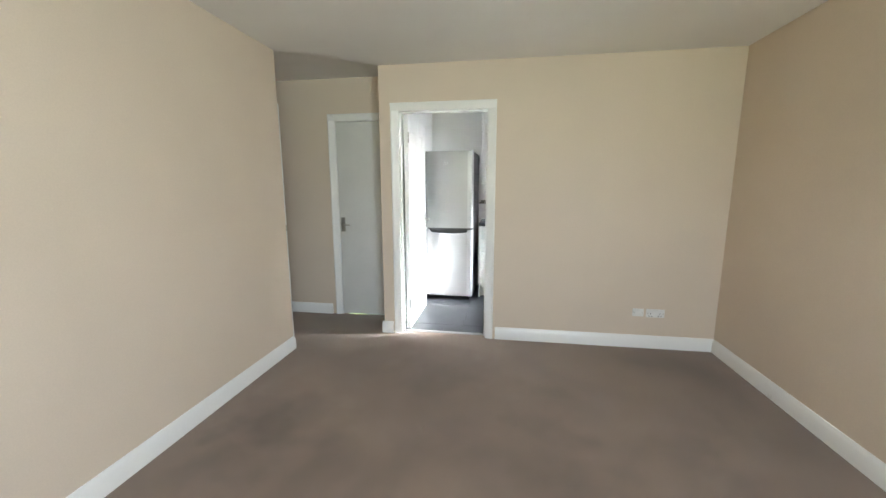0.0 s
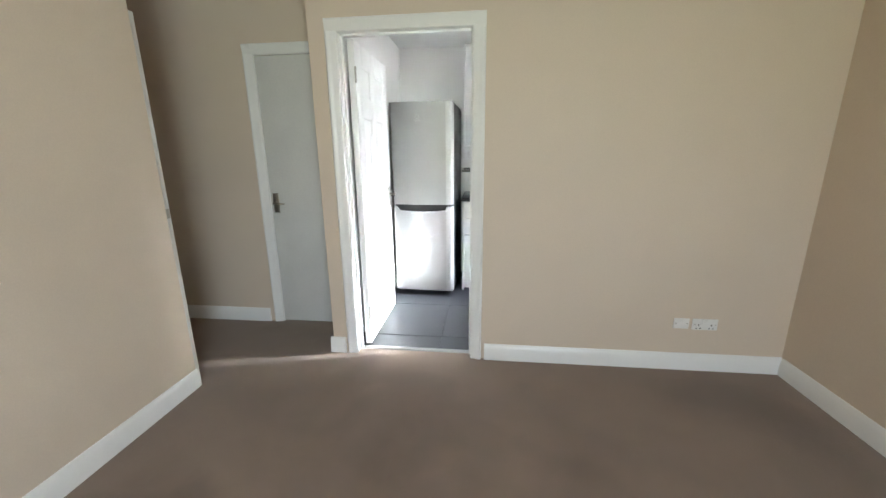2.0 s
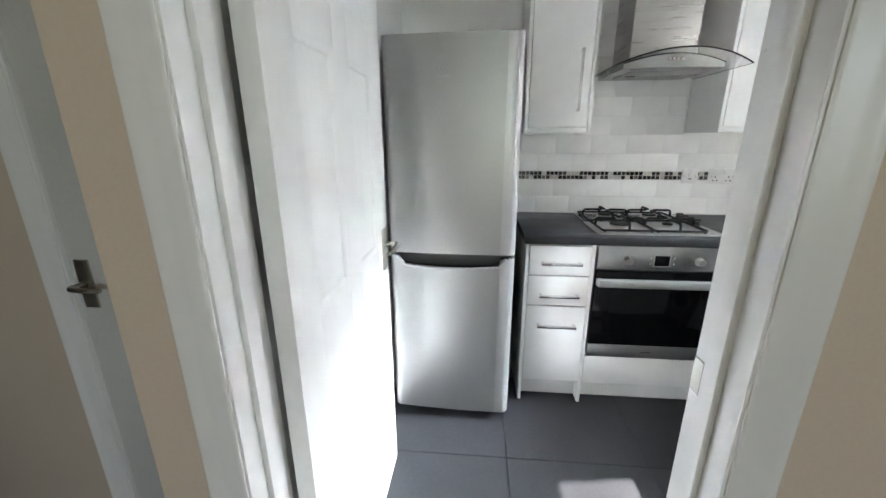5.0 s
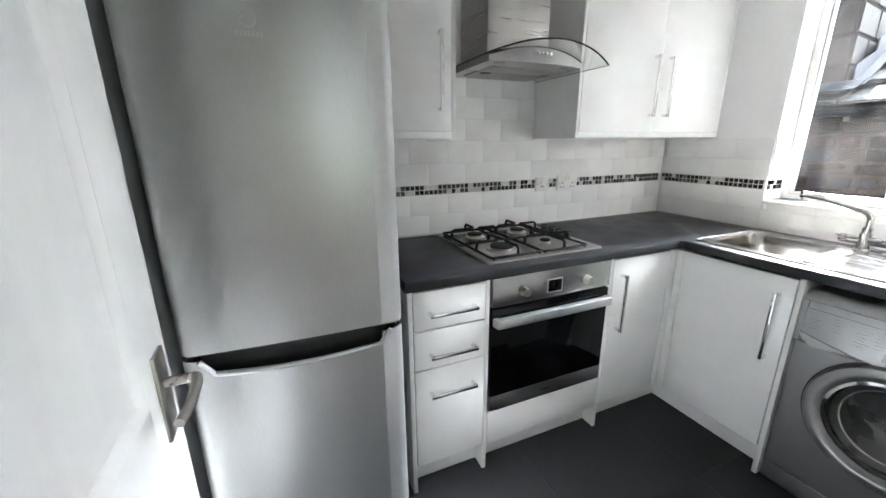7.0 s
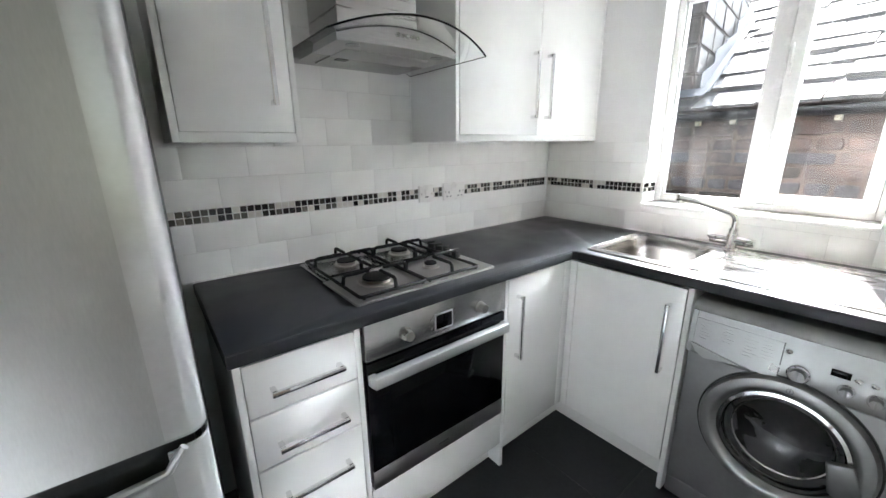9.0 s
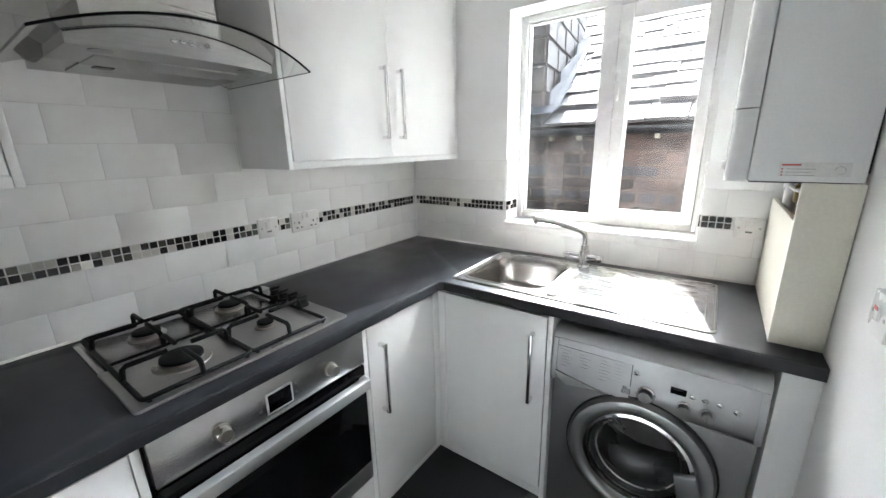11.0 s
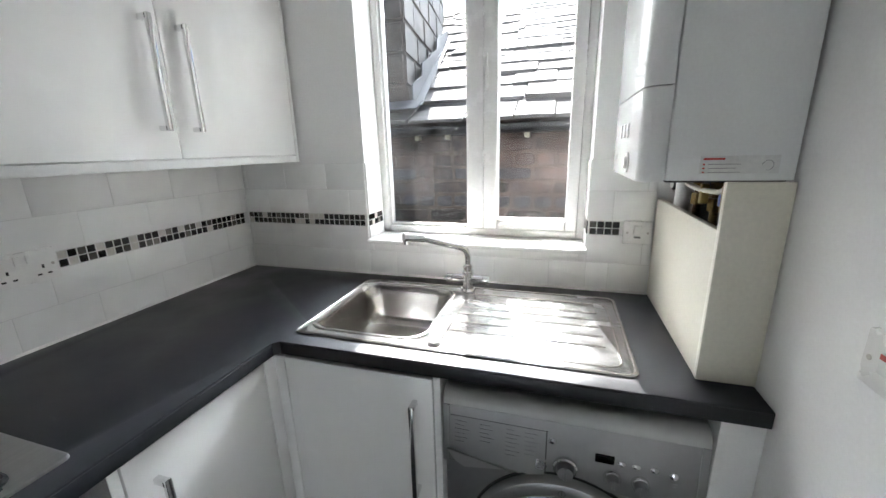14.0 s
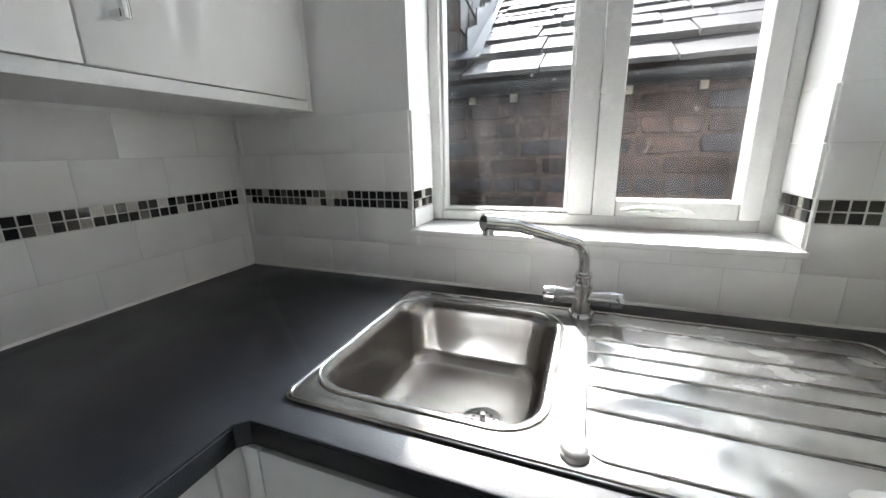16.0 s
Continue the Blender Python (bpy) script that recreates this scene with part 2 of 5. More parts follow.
# near-black colour that stands for the shade in gaps and holes
RECESS_SHADE = material("painted_recess_shade", (0.02, 0.018, 0.016), 0.8, var=0.2, big=10, fine=100, bump=0.2)
FLOOR_TILE = material("charcoal_floor_tile", (0.032, 0.033, 0.038), 0.42, var=0.10, big=3.5, fine=60, bump=0.02, rvar=0.05, spec=0.35)
FLOOR_GROUT = material("dark_grout", (0.010, 0.010, 0.011), 0.8, var=0.1, big=10, fine=200, bump=0.2)
BRICK = material("sooty_brick", (0.165, 0.108, 0.092), 0.9, var=0.15, big=11, fine=34, bump=0.35, tint=(0.075, 0.058, 0.058), dist=0.012)
DARK_BRICK = material("burnt_brick", (0.060, 0.054, 0.062), 0.85, var=0.2, big=11, fine=34, bump=0.35, tint=(0.028, 0.027, 0.034), dist=0.012)
MORTAR = material("dirty_mortar", (0.165, 0.118, 0.100), 0.95, var=0.2, big=6, fine=50, bump=0.5, dist=0.01)
STONE = material("sooty_stone", (0.115, 0.092, 0.080), 0.9, var=0.25, big=4, fine=40, bump=0.5, tint=(0.05, 0.045, 0.05), dist=0.01)
SLATE = material("stone_slate", (0.085, 0.082, 0.080), 0.75, var=0.12, big=3, fine=40, bump=0.5, tint=(0.068, 0.066, 0.067), dist=0.006)
LEAD = material("lead_flashing", (0.085, 0.092, 0.108), 0.6, metal=0.0, var=0.15, big=6, fine=60, bump=0.3)
GUTTER = material("black_gutter", (0.012, 0.013, 0.016), 0.4, var=0.15, big=8, fine=120, bump=0.1)
CLIP = material("weathered_bracket", (0.45, 0.42, 0.34), 0.7, var=0.15, big=20, fine=120, bump=0.2)
GRASS = material("lawn", (0.10, 0.16, 0.045), 0.95, var=0.2, big=0.7, fine=14, bump=0.6, tint=(0.07, 0.10, 0.035), dist=0.03)


def vary(m, low, high):
    """Pieces of one material differ in brightness, one by one."""
    nt, n = m.node_tree, m.node_tree.nodes
    p = n["Principled BSDF"]
    oi, rg, mul = n.new("ShaderNodeObjectInfo"), n.new("ShaderNodeMapRange"), n.new("ShaderNodeMix")
    rg.inputs[3].default_value, rg.inputs[4].default_value = low, high
    mul.data_type, mul.blend_type = "RGBA", "MULTIPLY"
    mul.inputs[0].default_value = 1
    old = p.inputs["Base Color"].links[0].from_socket
    nt.links.new(oi.outputs["Random"], rg.inputs[0])
    nt.links.new(old, mul.inputs[6])
    nt.links.new(rg.outputs[0], mul.inputs[7])
    nt.links.new(mul.outputs[2], p.inputs["Base Color"])


def soot(m, size, low):
    """Dark weathering that runs across the pieces of a wall."""
    nt, n = m.node_tree, m.node_tree.nodes
    p = n["Principled BSDF"]
    ge, no, rg, mul = n.new("ShaderNodeNewGeometry"), n.new("ShaderNodeTexNoise"), n.new("ShaderNodeMapRange"), n.new("ShaderNodeMix")
    no.inputs["Scale"].default_value, no.inputs["Detail"].default_value = size, 4
    rg.inputs[1].default_value, rg.inputs[2].default_value, rg.inputs[3].default_value, rg.inputs[4].default_value = 0.4, 0.6, low, 1.0
    mul.data_type, mul.blend_type = "RGBA", "MULTIPLY"
    mul.inputs[0].default_value = 1
    old = p.inputs["Base Color"].links[0].from_socket
    nt.links.new(ge.outputs["Position"], no.inputs[0])
    nt.links.new(no.outputs[0], rg.inputs[0])
    nt.links.new(old, mul.inputs[6])
    nt.links.new(rg.outputs[0], mul.inputs[7])
    nt.links.new(mul.outputs[2], p.inputs["Base Color"])


soot(BRICK, 2.6, 0.22)
soot(MORTAR, 2.6, 0.42)
soot(SLATE, 3.0, 0.75)
soot(STONE, 4.0, 0.4)
vary(BRICK, 0.18, 1.15)
vary(SLATE, 0.72, 1.2)


def carpet():
    m = material("brown_carpet", (0.29, 0.212, 0.165), 0.95, var=0.10, big=1.6, fine=420, bump=0.6, tint=(0.215, 0.158, 0.124), spec=0.1, dist=0.004)
    nt, n = m.node_tree, m.node_tree.nodes
    p = n["Principled BSDF"]
    p.inputs["Sheen Weight"].default_value = 0.25
    tc, sp, rg, mul = n.new("ShaderNodeTexCoord"), n.new("ShaderNodeTexNoise"), n.new("ShaderNodeMapRange"), n.new("ShaderNodeMix")
    sp.inputs["Scale"].default_value, sp.inputs["Detail"].default_value, sp.inputs["Distortion"].default_value = 1.1, 6, 0.6
    rg.inputs[1].default_value, rg.inputs[2].default_value, rg.inputs[3].default_value = 0.36, 0.46, 0.84
    mul.data_type, mul.blend_type = "RGBA", "MULTIPLY"
    mul.inputs[0].default_value = 1
    old = p.inputs["Base Color"].links[0].from_socket
    nt.links.new(tc.outputs["Object"], sp.inputs[0])
    nt.links.new(sp.outputs[0], rg.inputs[0])
    nt.links.new(old, mul.inputs[6])
    nt.links.new(rg.outputs[0], mul.inputs[7])
    last = mul.outputs[2]
    # two old stains with ragged edges
    ge, ragged = n.new("ShaderNodeNewGeometry"), n.new("ShaderNodeTexNoise")
    ragged.inputs["Scale"].default_value, ragged.inputs["Detail"].default_value = 4.5, 5
    nt.links.new(ge.outputs["Position"], ragged.inputs[0])
    for at, size, low in (((-0.32, -1.26, 0.0), 0.34, 0.68), ((1.29, -1.45, 0.0), 0.26, 0.84)):
        far, add, edge, stain = n.new("ShaderNodeVectorMath"), n.new("ShaderNodeMath"), n.new("ShaderNodeMapRange"), n.new("ShaderNodeMix")
        far.operation, add.operation = "DISTANCE", "MULTIPLY_ADD"
        far.inputs[1].default_value = at
        add.inputs[1].default_value = 0.75
        edge.inputs[1].default_value, edge.inputs[2].default_value, edge.inputs[3].default_value = size + 0.10, size + 0.42, low
        stain.data_type, stain.blend_type = "RGBA", "MULTIPLY"
        stain.inputs[0].default_value = 1
        nt.links.new(ge.outputs["Position"], far.inputs[0])
        nt.links.new(ragged.outputs[0], add.inputs[0])
        nt.links.new(far.outputs["Value"], add.inputs[2])
        nt.links.new(add.outputs[0], edge.inputs[0])
        nt.links.new(last, stain.inputs[6])
        nt.links.new(edge.outputs[0], stain.inputs[7])
        last = stain.outputs[2]
    nt.links.new(last, p.inputs["Base Color"])
    return m


CARPET = carpet()


def glass(name, tint, dust=0.0, ior=1.45):
    m = bpy.data.materials.new(name)
    m.use_nodes = True
    nt, n = m.node_tree, m.node_tree.nodes
    p = n["Principled BSDF"]
    p.inputs["Base Color"].default_value = (*tint, 1)
    p.inputs["Roughness"].default_value = 0.0
    p.inputs["IOR"].default_value = ior
    p.inputs["Transmission Weight"].default_value = 1
    if dust:
        tc, a, r, b, r2, mx, df, sh = (n.new("ShaderNode" + k) for k in ("TexCoord", "TexNoise", "MapRange", "TexNoise", "MapRange", "Math", "BsdfTranslucent", "MixShader"))
        a.inputs["Scale"].default_value, a.inputs["Detail"].default_value = 55, 2
        r.inputs[1].default_value, r.inputs[2].default_value, r.inputs[3].default_value, r.inputs[4].default_value = 0.70, 0.76, 0.0, 0.07
        b.inputs["Scale"].default_value, b.inputs["Detail"].default_value = 3, 6
        r2.inputs[1].default_value, r2.inputs[2].default_value, r2.inputs[3].default_value, r2.inputs[4].default_value = 0.35, 0.75, 0.0, dust
        mx.operation = "MAXIMUM"
        df.inputs[0].default_value = (0.7, 0.7, 0.7, 1)
        nt.links.new(tc.outputs["Object"], a.inputs[0])
        nt.links.new(tc.outputs["Object"], b.inputs[0])
        nt.links.new(a.outputs[0], r.inputs[0])
        nt.links.new(b.outputs[0], r2.inputs[0])
        nt.links.new(r.outputs[0], mx.inputs[0])
        nt.links.new(r2.outputs[0], mx.inputs[1])
        nt.links.new(mx.outputs[0], sh.inputs[0])
        nt.links.new(p.outputs[0], sh.inputs[1])
        nt.links.new(df.outputs[0], sh.inputs[2])
        nt.links.new(sh.outputs[0], n["Material Output"].inputs[0])
    return m


PANE = glass("window_glass", (0.97, 0.98, 1.0), dust=0.014)
CLEAR = glass("clear_glass", (0.93, 0.96, 0.95))
SMOKE = glass("washer_glass", (0.74, 0.75, 0.76))

# ---- structure ----
CEIL = 2.335


def wall(name, boxes, mat, label):
    bm = B()
    for b in boxes:
        box(bm, *b)
    return solid(name, bm, mat, label, kind="structure", smooth=0)


wall("floor_living", [(-0.8, -4.75, -0.1, 2.65, 0.245, 0), (-3.4, -0.6, -0.1, -0.8, 1.3, 0), (-0.8, 0.245, -0.1, -0.13, 0.62, 0)], CARPET,
     "worn brown fitted carpet with darker stains")
kitchen_floor = wall("floor_kitchen", [(-0.1, 0.245, -0.1, 2.62, 2.07, -0.004)], FLOOR_GROUT, "dark grout bed of the kitchen floor")

# wall between living room and kitchen, cream on one side and white on the other
wall("wall_door_living", [(-0.14, 0.175, 0, 0.0, 0.235, CEIL), (0.815, 0.175, 0, 2.66, 0.235, CEIL), (0.0, 0.175, 1.995, 0.815, 0.235, CEIL)], CREAM,
     "cream painted wall around the kitchen doorway")
wall("wall_door_kitchen", [(-0.085, 0.235, 0, 0.0, 0.29, CEIL), (0.815, 0.235, 0, 2.61, 0.29, CEIL), (0.0, 0.235, 1.995, 0.815, 0.29, CEIL)], WHITE_WALL,
     "white painted kitchen wall beside the doorway")
wall("wall_recess_side", [(-0.14, 0.235, 0, -0.085, 2.2, CEIL)], CREAM, "cream wall at the side of the recess")
wall("wall_kitchen_west", [(-0.085, 0.29, 0, -0.03, 2.06, CEIL)], WHITE_WALL, "white kitchen wall behind the open door")
wall("wall_kitchen_north", [(-0.085, 2.058, 0, 2.61, 2.2, CEIL)], WHITE_WALL, "white kitchen wall behind hob and fridge")
wall("wall_window", [(2.608, 0.235, 0, 2.85, 0.605, CEIL), (2.608, 1.45, 0, 2.85, 2.2, CEIL), (2.608, 0.605, 0, 2.85, 1.45, 1.052), (2.608, 0.605, 2.04, 2.85, 1.45, CEIL)],
     WHITE_WALL, "white kitchen wall with the window above the sink")
wall("wall_east", [(2.645, -4.75, 0, 2.85, 0.175, CEIL)], CREAM, "plain cream living room wall")
wall("wall_west", [(-0.9, -4.75, 0, -0.785, -0.29, CEIL), (-1.7, -0.4, 0, -0.9, -0.29, CEIL)], CREAM, "plain cream living room wall that ends at the recess")
wall("wall_recess_back", [(-1.8, 0.6, 0, -0.765, 0.7, CEIL + 0.06), (-0.765, 0.6, 1.98, -0.14, 0.7, CEIL + 0.06)], CREAM, "cream wall of the recess around a flush door")
wall("wall_hall_doorway", [(-1.8, 0.45, 0, -1.7, 0.6, CEIL), (-1.8, -0.4, 2.0, -1.7, 0.45, CEIL)], CREAM, "cream wall over the open hall doorway")
wall("wall_hall", [(-3.5, -0.7, 0, -3.4, 1.4, CEIL), (-3.4, 1.27, 0, -1.7, 1.4, CEIL), (-3.4, -0.7, 0, -1.7, -0.4, CEIL), (-1.8, 0.7, 0, -1.7, 1.27, CEIL)], CREAM,
     "dim cream walls of the hall")
wall("wall_south", [(-0.785, -4.75, 0, 0.5, -4.6, CEIL), (2.6, -4.75, 0, 2.645, -4.6, CEIL), (0.5, -4.75, 0, 2.6, -4.6, 0.85), (0.5, -4.75, 2.12, 2.6, -4.6, CEIL)], CREAM,
     "cream wall with a wide window")
wall("ceiling_living", [(-0.9, -4.75, CEIL, 2.85, -0.29, CEIL + 0.1), (-0.14, -0.29, CEIL, 2.85, 0.235, CEIL + 0.1), (-3.5, -0.7, CEIL, -1.8, 1.4, CEIL + 0.1)], CEILING,
     "off-white painted ceiling of the living room")
bm = B()
extrude(bm, [(-0.9, -0.29, CEIL), (-0.785, -0.29, CEIL), (-0.14, 0.175, CEIL), (-0.14, -0.29, CEIL)], (0, 0, 0.1))
solid("ceiling_edge", bm, CEILING, "off-white ceiling edge before the recess", kind="structure", smooth=0)
wall("ceiling_recess", [(-1.8, -0.4, CEIL + 0.035, -0.14, 0.7, CEIL + 0.12)], CEILING, "off-white ceiling of the recess, set a little higher")
wall("ceiling_kitchen", [(-0.14, 0.235, CEIL, 2.85, 2.2, CEIL + 0.1)], CEILING, "white painted kitchen ceiling")


# skirting boards with a moulded top
SKIRT = ((0, 0), (0.018, 0), (0.018, 0.075), (0.014, 0.083), (0.013, 0.092), (0.008, 0.098), (0.006, 0.106), (0, 0.108))


def skirting(a, b, out):
    """A length of skirting from a to b, standing out along the vector out."""
    bm = B()
    a, b, out = Vector((*a, 0)), Vector((*b, 0)), Vector((*out, 0))
    extrude(bm, [a + out * d + Vector((0, 0, z)) for d, z in SKIRT], b - a)
    return solid("baseboard", bm, GLOSS_TRIM, "white gloss painted moulded skirting board", kind="structure")


skirting((0.875, 0.175), (2.645, 0.175), (0, -1))
skirting((2.645, 0.157), (2.645, -4.6), (-1, 0))
skirting((-0.785, -4.6), (-0.785, -0.285), (1, 0))
skirting((-0.158, 0.175), (-0.052, 0.175), (0, -1))
skirting((-0.14, 0.175), (-0.14, 0.6), (-1, 0))
skirting((-1.7, 0.6), (-0.845, 0.6), (0, -1))
skirting((-3.4, 1.27), (-1.8, 1.27), (0, -1))
skirting((-3.4, -0.4), (-3.4, 1.25), (1, 0))


ARCH = ((0, 0), (0.065, 0), (0.065, 0.012), (0.058, 0.018), (0.044, 0.018), (0.038, 0.013), (0.026, 0.013), (0.018, 0.009), (0.006, 0.009), (0, 0.006))


def architrave(name, x0, x1, top, y, parent, left=True, right=True):
    """Moulded trim round an opening from x0 to x1 on a wall that faces -y."""
    def leg(x, s):
        bm = B()
        extrude(bm, [(x + s * d, y - h, 0) for d, h in ARCH], (0, 0, top))
        part("architrave", bm, GLOSS_TRIM, parent)
    if left:
        leg(x0, -1)
    if right:
        leg(x1, 1)
    bm = B()
    a, b = x0 - (0.065 if left else 0), x1 + (0.065 if right else 0)
    extrude(bm, [(a, y - h, top + d) for d, h in ARCH], (b - a, 0, 0))
    part("architrave", bm, GLOSS_TRIM, parent)


doorway = thing("door_frame_kitchen", (0.4, 0.235, 0), "white gloss moulded door frame of the kitchen doorway", "door frame")
tagged(doorway, kind="structure")
architrave("kitchen", 0.025, 0.79, 1.968, 0.175, doorway)
for x0, x1 in ((0.0, 0.03), (0.785, 0.815)):
    part("jamb", box(B(), x0, 0.172, 0, x1, 0.293, 1.965, 0.002), GLOSS_TRIM, doorway)
part("head", box(B(), 0.0, 0.172, 1.965, 0.815, 0.293, 1.995, 0.002), GLOSS_TRIM, doorway)
part("stop", box(B(), 0.03, 0.215, 0, 0.042, 0.25, 1.953, 0.002), GLOSS_TRIM, doorway)
part("stop", box(B(), 0.773, 0.215, 0, 0.785, 0.25, 1.953, 0.002), GLOSS_TRIM, doorway)
part("stop", box(B(), 0.042, 0.215, 1.953, 0.773, 0.25, 1.965, 0.002), GLOSS_TRIM, doorway)
part("strike_plate", box(B(), 0.781, 0.262, 0.94, 0.7855, 0.286, 1.0), SATIN, doorway, "satin metal strike plate")
bm = B()
extrude(bm, [(0.03, 0.228, 0), (0.03, 0.234, 0.006), (0.03, 0.262, 0.007), (0.03, 0.27, 0)], (0.755, 0, 0))
solid("threshold_strip", bm, FRIDGE_EDGE, "pale aluminium carpet strip across the doorway", "threshold", kind="structure")


def lever_handle(parent, plate, spindle, tip, out):
    """A lever on a backplate: plate box, spindle point on the door's face, end of the lever; out: the way off the door."""
    part("backplate", box(B(), *plate, 0.002), SATIN, parent, "satin nickel backplate")
    s, o, t = Vector(spindle), Vector(out), Vector(tip)
    bm = B()
    cyl(bm, s, s + o * 0.05, 0.008, seg=12)
    tube(bm, [s + o * 0.048, s + o * 0.052 + (t - s) * 0.15, s + o * 0.052 + (t - s) * 0.7, s + o * 0.045 + (t - s)], [0.009, 0.0085, 0.0075, 0.007], 10)
    part("lever", bm, SATIN, parent, "satin nickel lever")


# six-panel kitchen door, standing open at a right angle
leaf = thing("door_1", (0.06, 0.65, 0), "white six-panel kitchen door standing open", "door")
tagged(leaf, kind="structure")
X0, X1, Y0, Y1, ZB, ZT = 0.045, 0.084, 0.287, 1.015, 0.008, 1.955
part("core", box(B(), X0 + 0.013, Y0 + 0.01, ZB + 0.01, X1 - 0.013, Y1 - 0.01, ZT - 0.01), DOOR_WHITE, leaf)
cols = ((Y0 + 0.115, 0.602), (0.7, Y1 - 0.115))
rows_z = ((0.22, 0.80), (0.99, 1.545), (1.645, 1.845))
for y0, y1 in ((Y0, Y0 + 0.115), (0.602, 0.7), (Y1 - 0.115, Y1)):
    part("stile", box(B(), X0, y0, ZB, X1, y1, ZT, 0.0007), DOOR_WHITE, leaf)
for z0, z1 in ((ZB, 0.22), (0.80, 0.99), (1.545, 1.645), (1.845, ZT)):
    for y0, y1 in cols:
        part("rail", box(B(), X0 + 0.0003, y0, z0, X1 - 0.0003, y1, z1, 0.0007), DOOR_WHITE, leaf)
for z0, z1 in rows_z:
    for y0, y1 in cols:
        for s, x in ((1, X1 - 0.013), (-1, X0 + 0.013)):
            bm = B()
            ring = lambda d, h: [(x + s * h, y0 + d, z0 + d), (x + s * h, y1 - d, z0 + d), (x + s * h, y1 - d, z1 - d), (x + s * h, y0 + d, z1 - d)]
            loft(bm, [ring(0.0, 0.0124), ring(0.007, 0.0118), ring(0.014, 0.009), ring(0.019, 0.0025), ring(0.028, 0.0015), ring(0.062, 0.0115)], False, True)
            part("panel", bm, DOOR_WHITE, leaf)
lever_handle(leaf, (X1, 0.935, 0.90, X1 + 0.006, 0.985, 1.05), (X1, 0.96, 0.995), (X1, 0.85, 0.99), (1, 0, 0))
lever_handle(leaf, (X0 - 0.006, 0.935, 0.90, X0, 0.985, 1.05), (X0, 0.96, 0.995), (X0, 0.85, 0.99), (-1, 0, 0))
for z in (0.2, 1.72):
    part("hinge", cyl(B(), (X1 + 0.003, Y0 - 0.004, z), (X1 + 0.003, Y0 - 0.004, z + 0.09), 0.006, seg=10), SATIN, leaf, "satin hinge knuckle")
part("latch_plate", box(B(), 0.055, Y1 - 0.001, 0.93, 0.070, Y1 + 0.002, 1.05), SATIN, leaf)

# flush door in the recess
hall_door = thing("door_2", (-0.44, 0.62, 0), "pale flush cupboard door, closed, with a satin lever", "door")
tagged(hall_door, kind="structure")
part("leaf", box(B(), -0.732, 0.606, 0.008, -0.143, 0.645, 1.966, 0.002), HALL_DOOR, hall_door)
part("jamb", box(B(), -0.765, 0.597, 0, -0.735, 0.7, 1.98, 0.002), GLOSS_TRIM, hall_door)
part("head", box(B(), -0.735, 0.597, 1.969, -0.14, 0.7, 1.995, 0.002), GLOSS_TRIM, hall_door)
architrave("recess", -0.742, -0.141, 1.975, 0.6, hall_door, True, False)
lever_handle(hall_door, (-0.712, 0.600, 0.885, -0.668, 0.606, 1.03), (-0.69, 0.606, 0.96), (-0.605, 0.606, 0.955), (0, -1, 0))

# open hall door, its edge beside the end of the living room wall
side_door = thing("door_3", (-1.2, -0.26, 0), "white hall door standing open beside the wall end", "door")
tagged(side_door, kind="structure")
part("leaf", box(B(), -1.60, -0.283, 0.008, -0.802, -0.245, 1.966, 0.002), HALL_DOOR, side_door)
part("latch_plate", box(B(), -0.803, -0.276, 0.985, -0.799, -0.252, 1.035), SATIN, side_door, "dull metal latch plate")
lever_handle(side_door, (-0.885, -0.245, 0.92, -0.84, -0.239, 1.07), (-0.862, -0.245, 1.0), (-0.95, -0.245, 0.995), (0, 1, 0))
hall_trim = thing("door_frame_hall", (-1.75, 0.44, 0), "white painted frame of the hall doorway", "door frame")
tagged(hall_trim, kind="structure")
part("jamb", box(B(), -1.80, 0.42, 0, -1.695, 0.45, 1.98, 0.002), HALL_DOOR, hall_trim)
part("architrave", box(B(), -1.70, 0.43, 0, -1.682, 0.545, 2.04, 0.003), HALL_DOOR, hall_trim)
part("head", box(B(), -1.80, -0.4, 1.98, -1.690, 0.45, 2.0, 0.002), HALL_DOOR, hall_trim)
part("strike_plate", box(B(), -1.684, 0.445, 1.0, -1.679, 0.475, 1.06, 0.001), SATIN, hall_trim)

# radiator in the dim hall
rad = thing("radiator", (-2.7, 1.2, 0.12), "white panel radiator with valve in the dim hall", "radiator")
bm = B()
box(bm, -3.0, 1.19, 0.14, -2.0, 1.25, 0.70, 0.006)
for k in range(24):
    box(bm, -2.985 + k * 0.041, 1.183, 0.17, -2.96 + k * 0.041, 1.19, 0.67, 0.003)
part("panel", bm, GLOSS_TRIM, rad)
part("valve", cyl(cyl(B(), (-3.06, 1.21, 0.16), (-3.06, 1.21, 0.26), 0.018), (-3.06, 1.21, 0.17), (-3.0, 1.21, 0.17), 0.01), BLACK_PLASTIC, rad, "dark radiator valve")
part("pipe", cyl(B(), (-3.06, 1.21, 0.0), (-3.06, 1.21, 0.17), 0.0075), COPPER, rad)
part("bracket", box(B(), -2.6, 1.25, 0.3, -2.57, 1.27, 0.6), GLOSS_TRIM, rad)


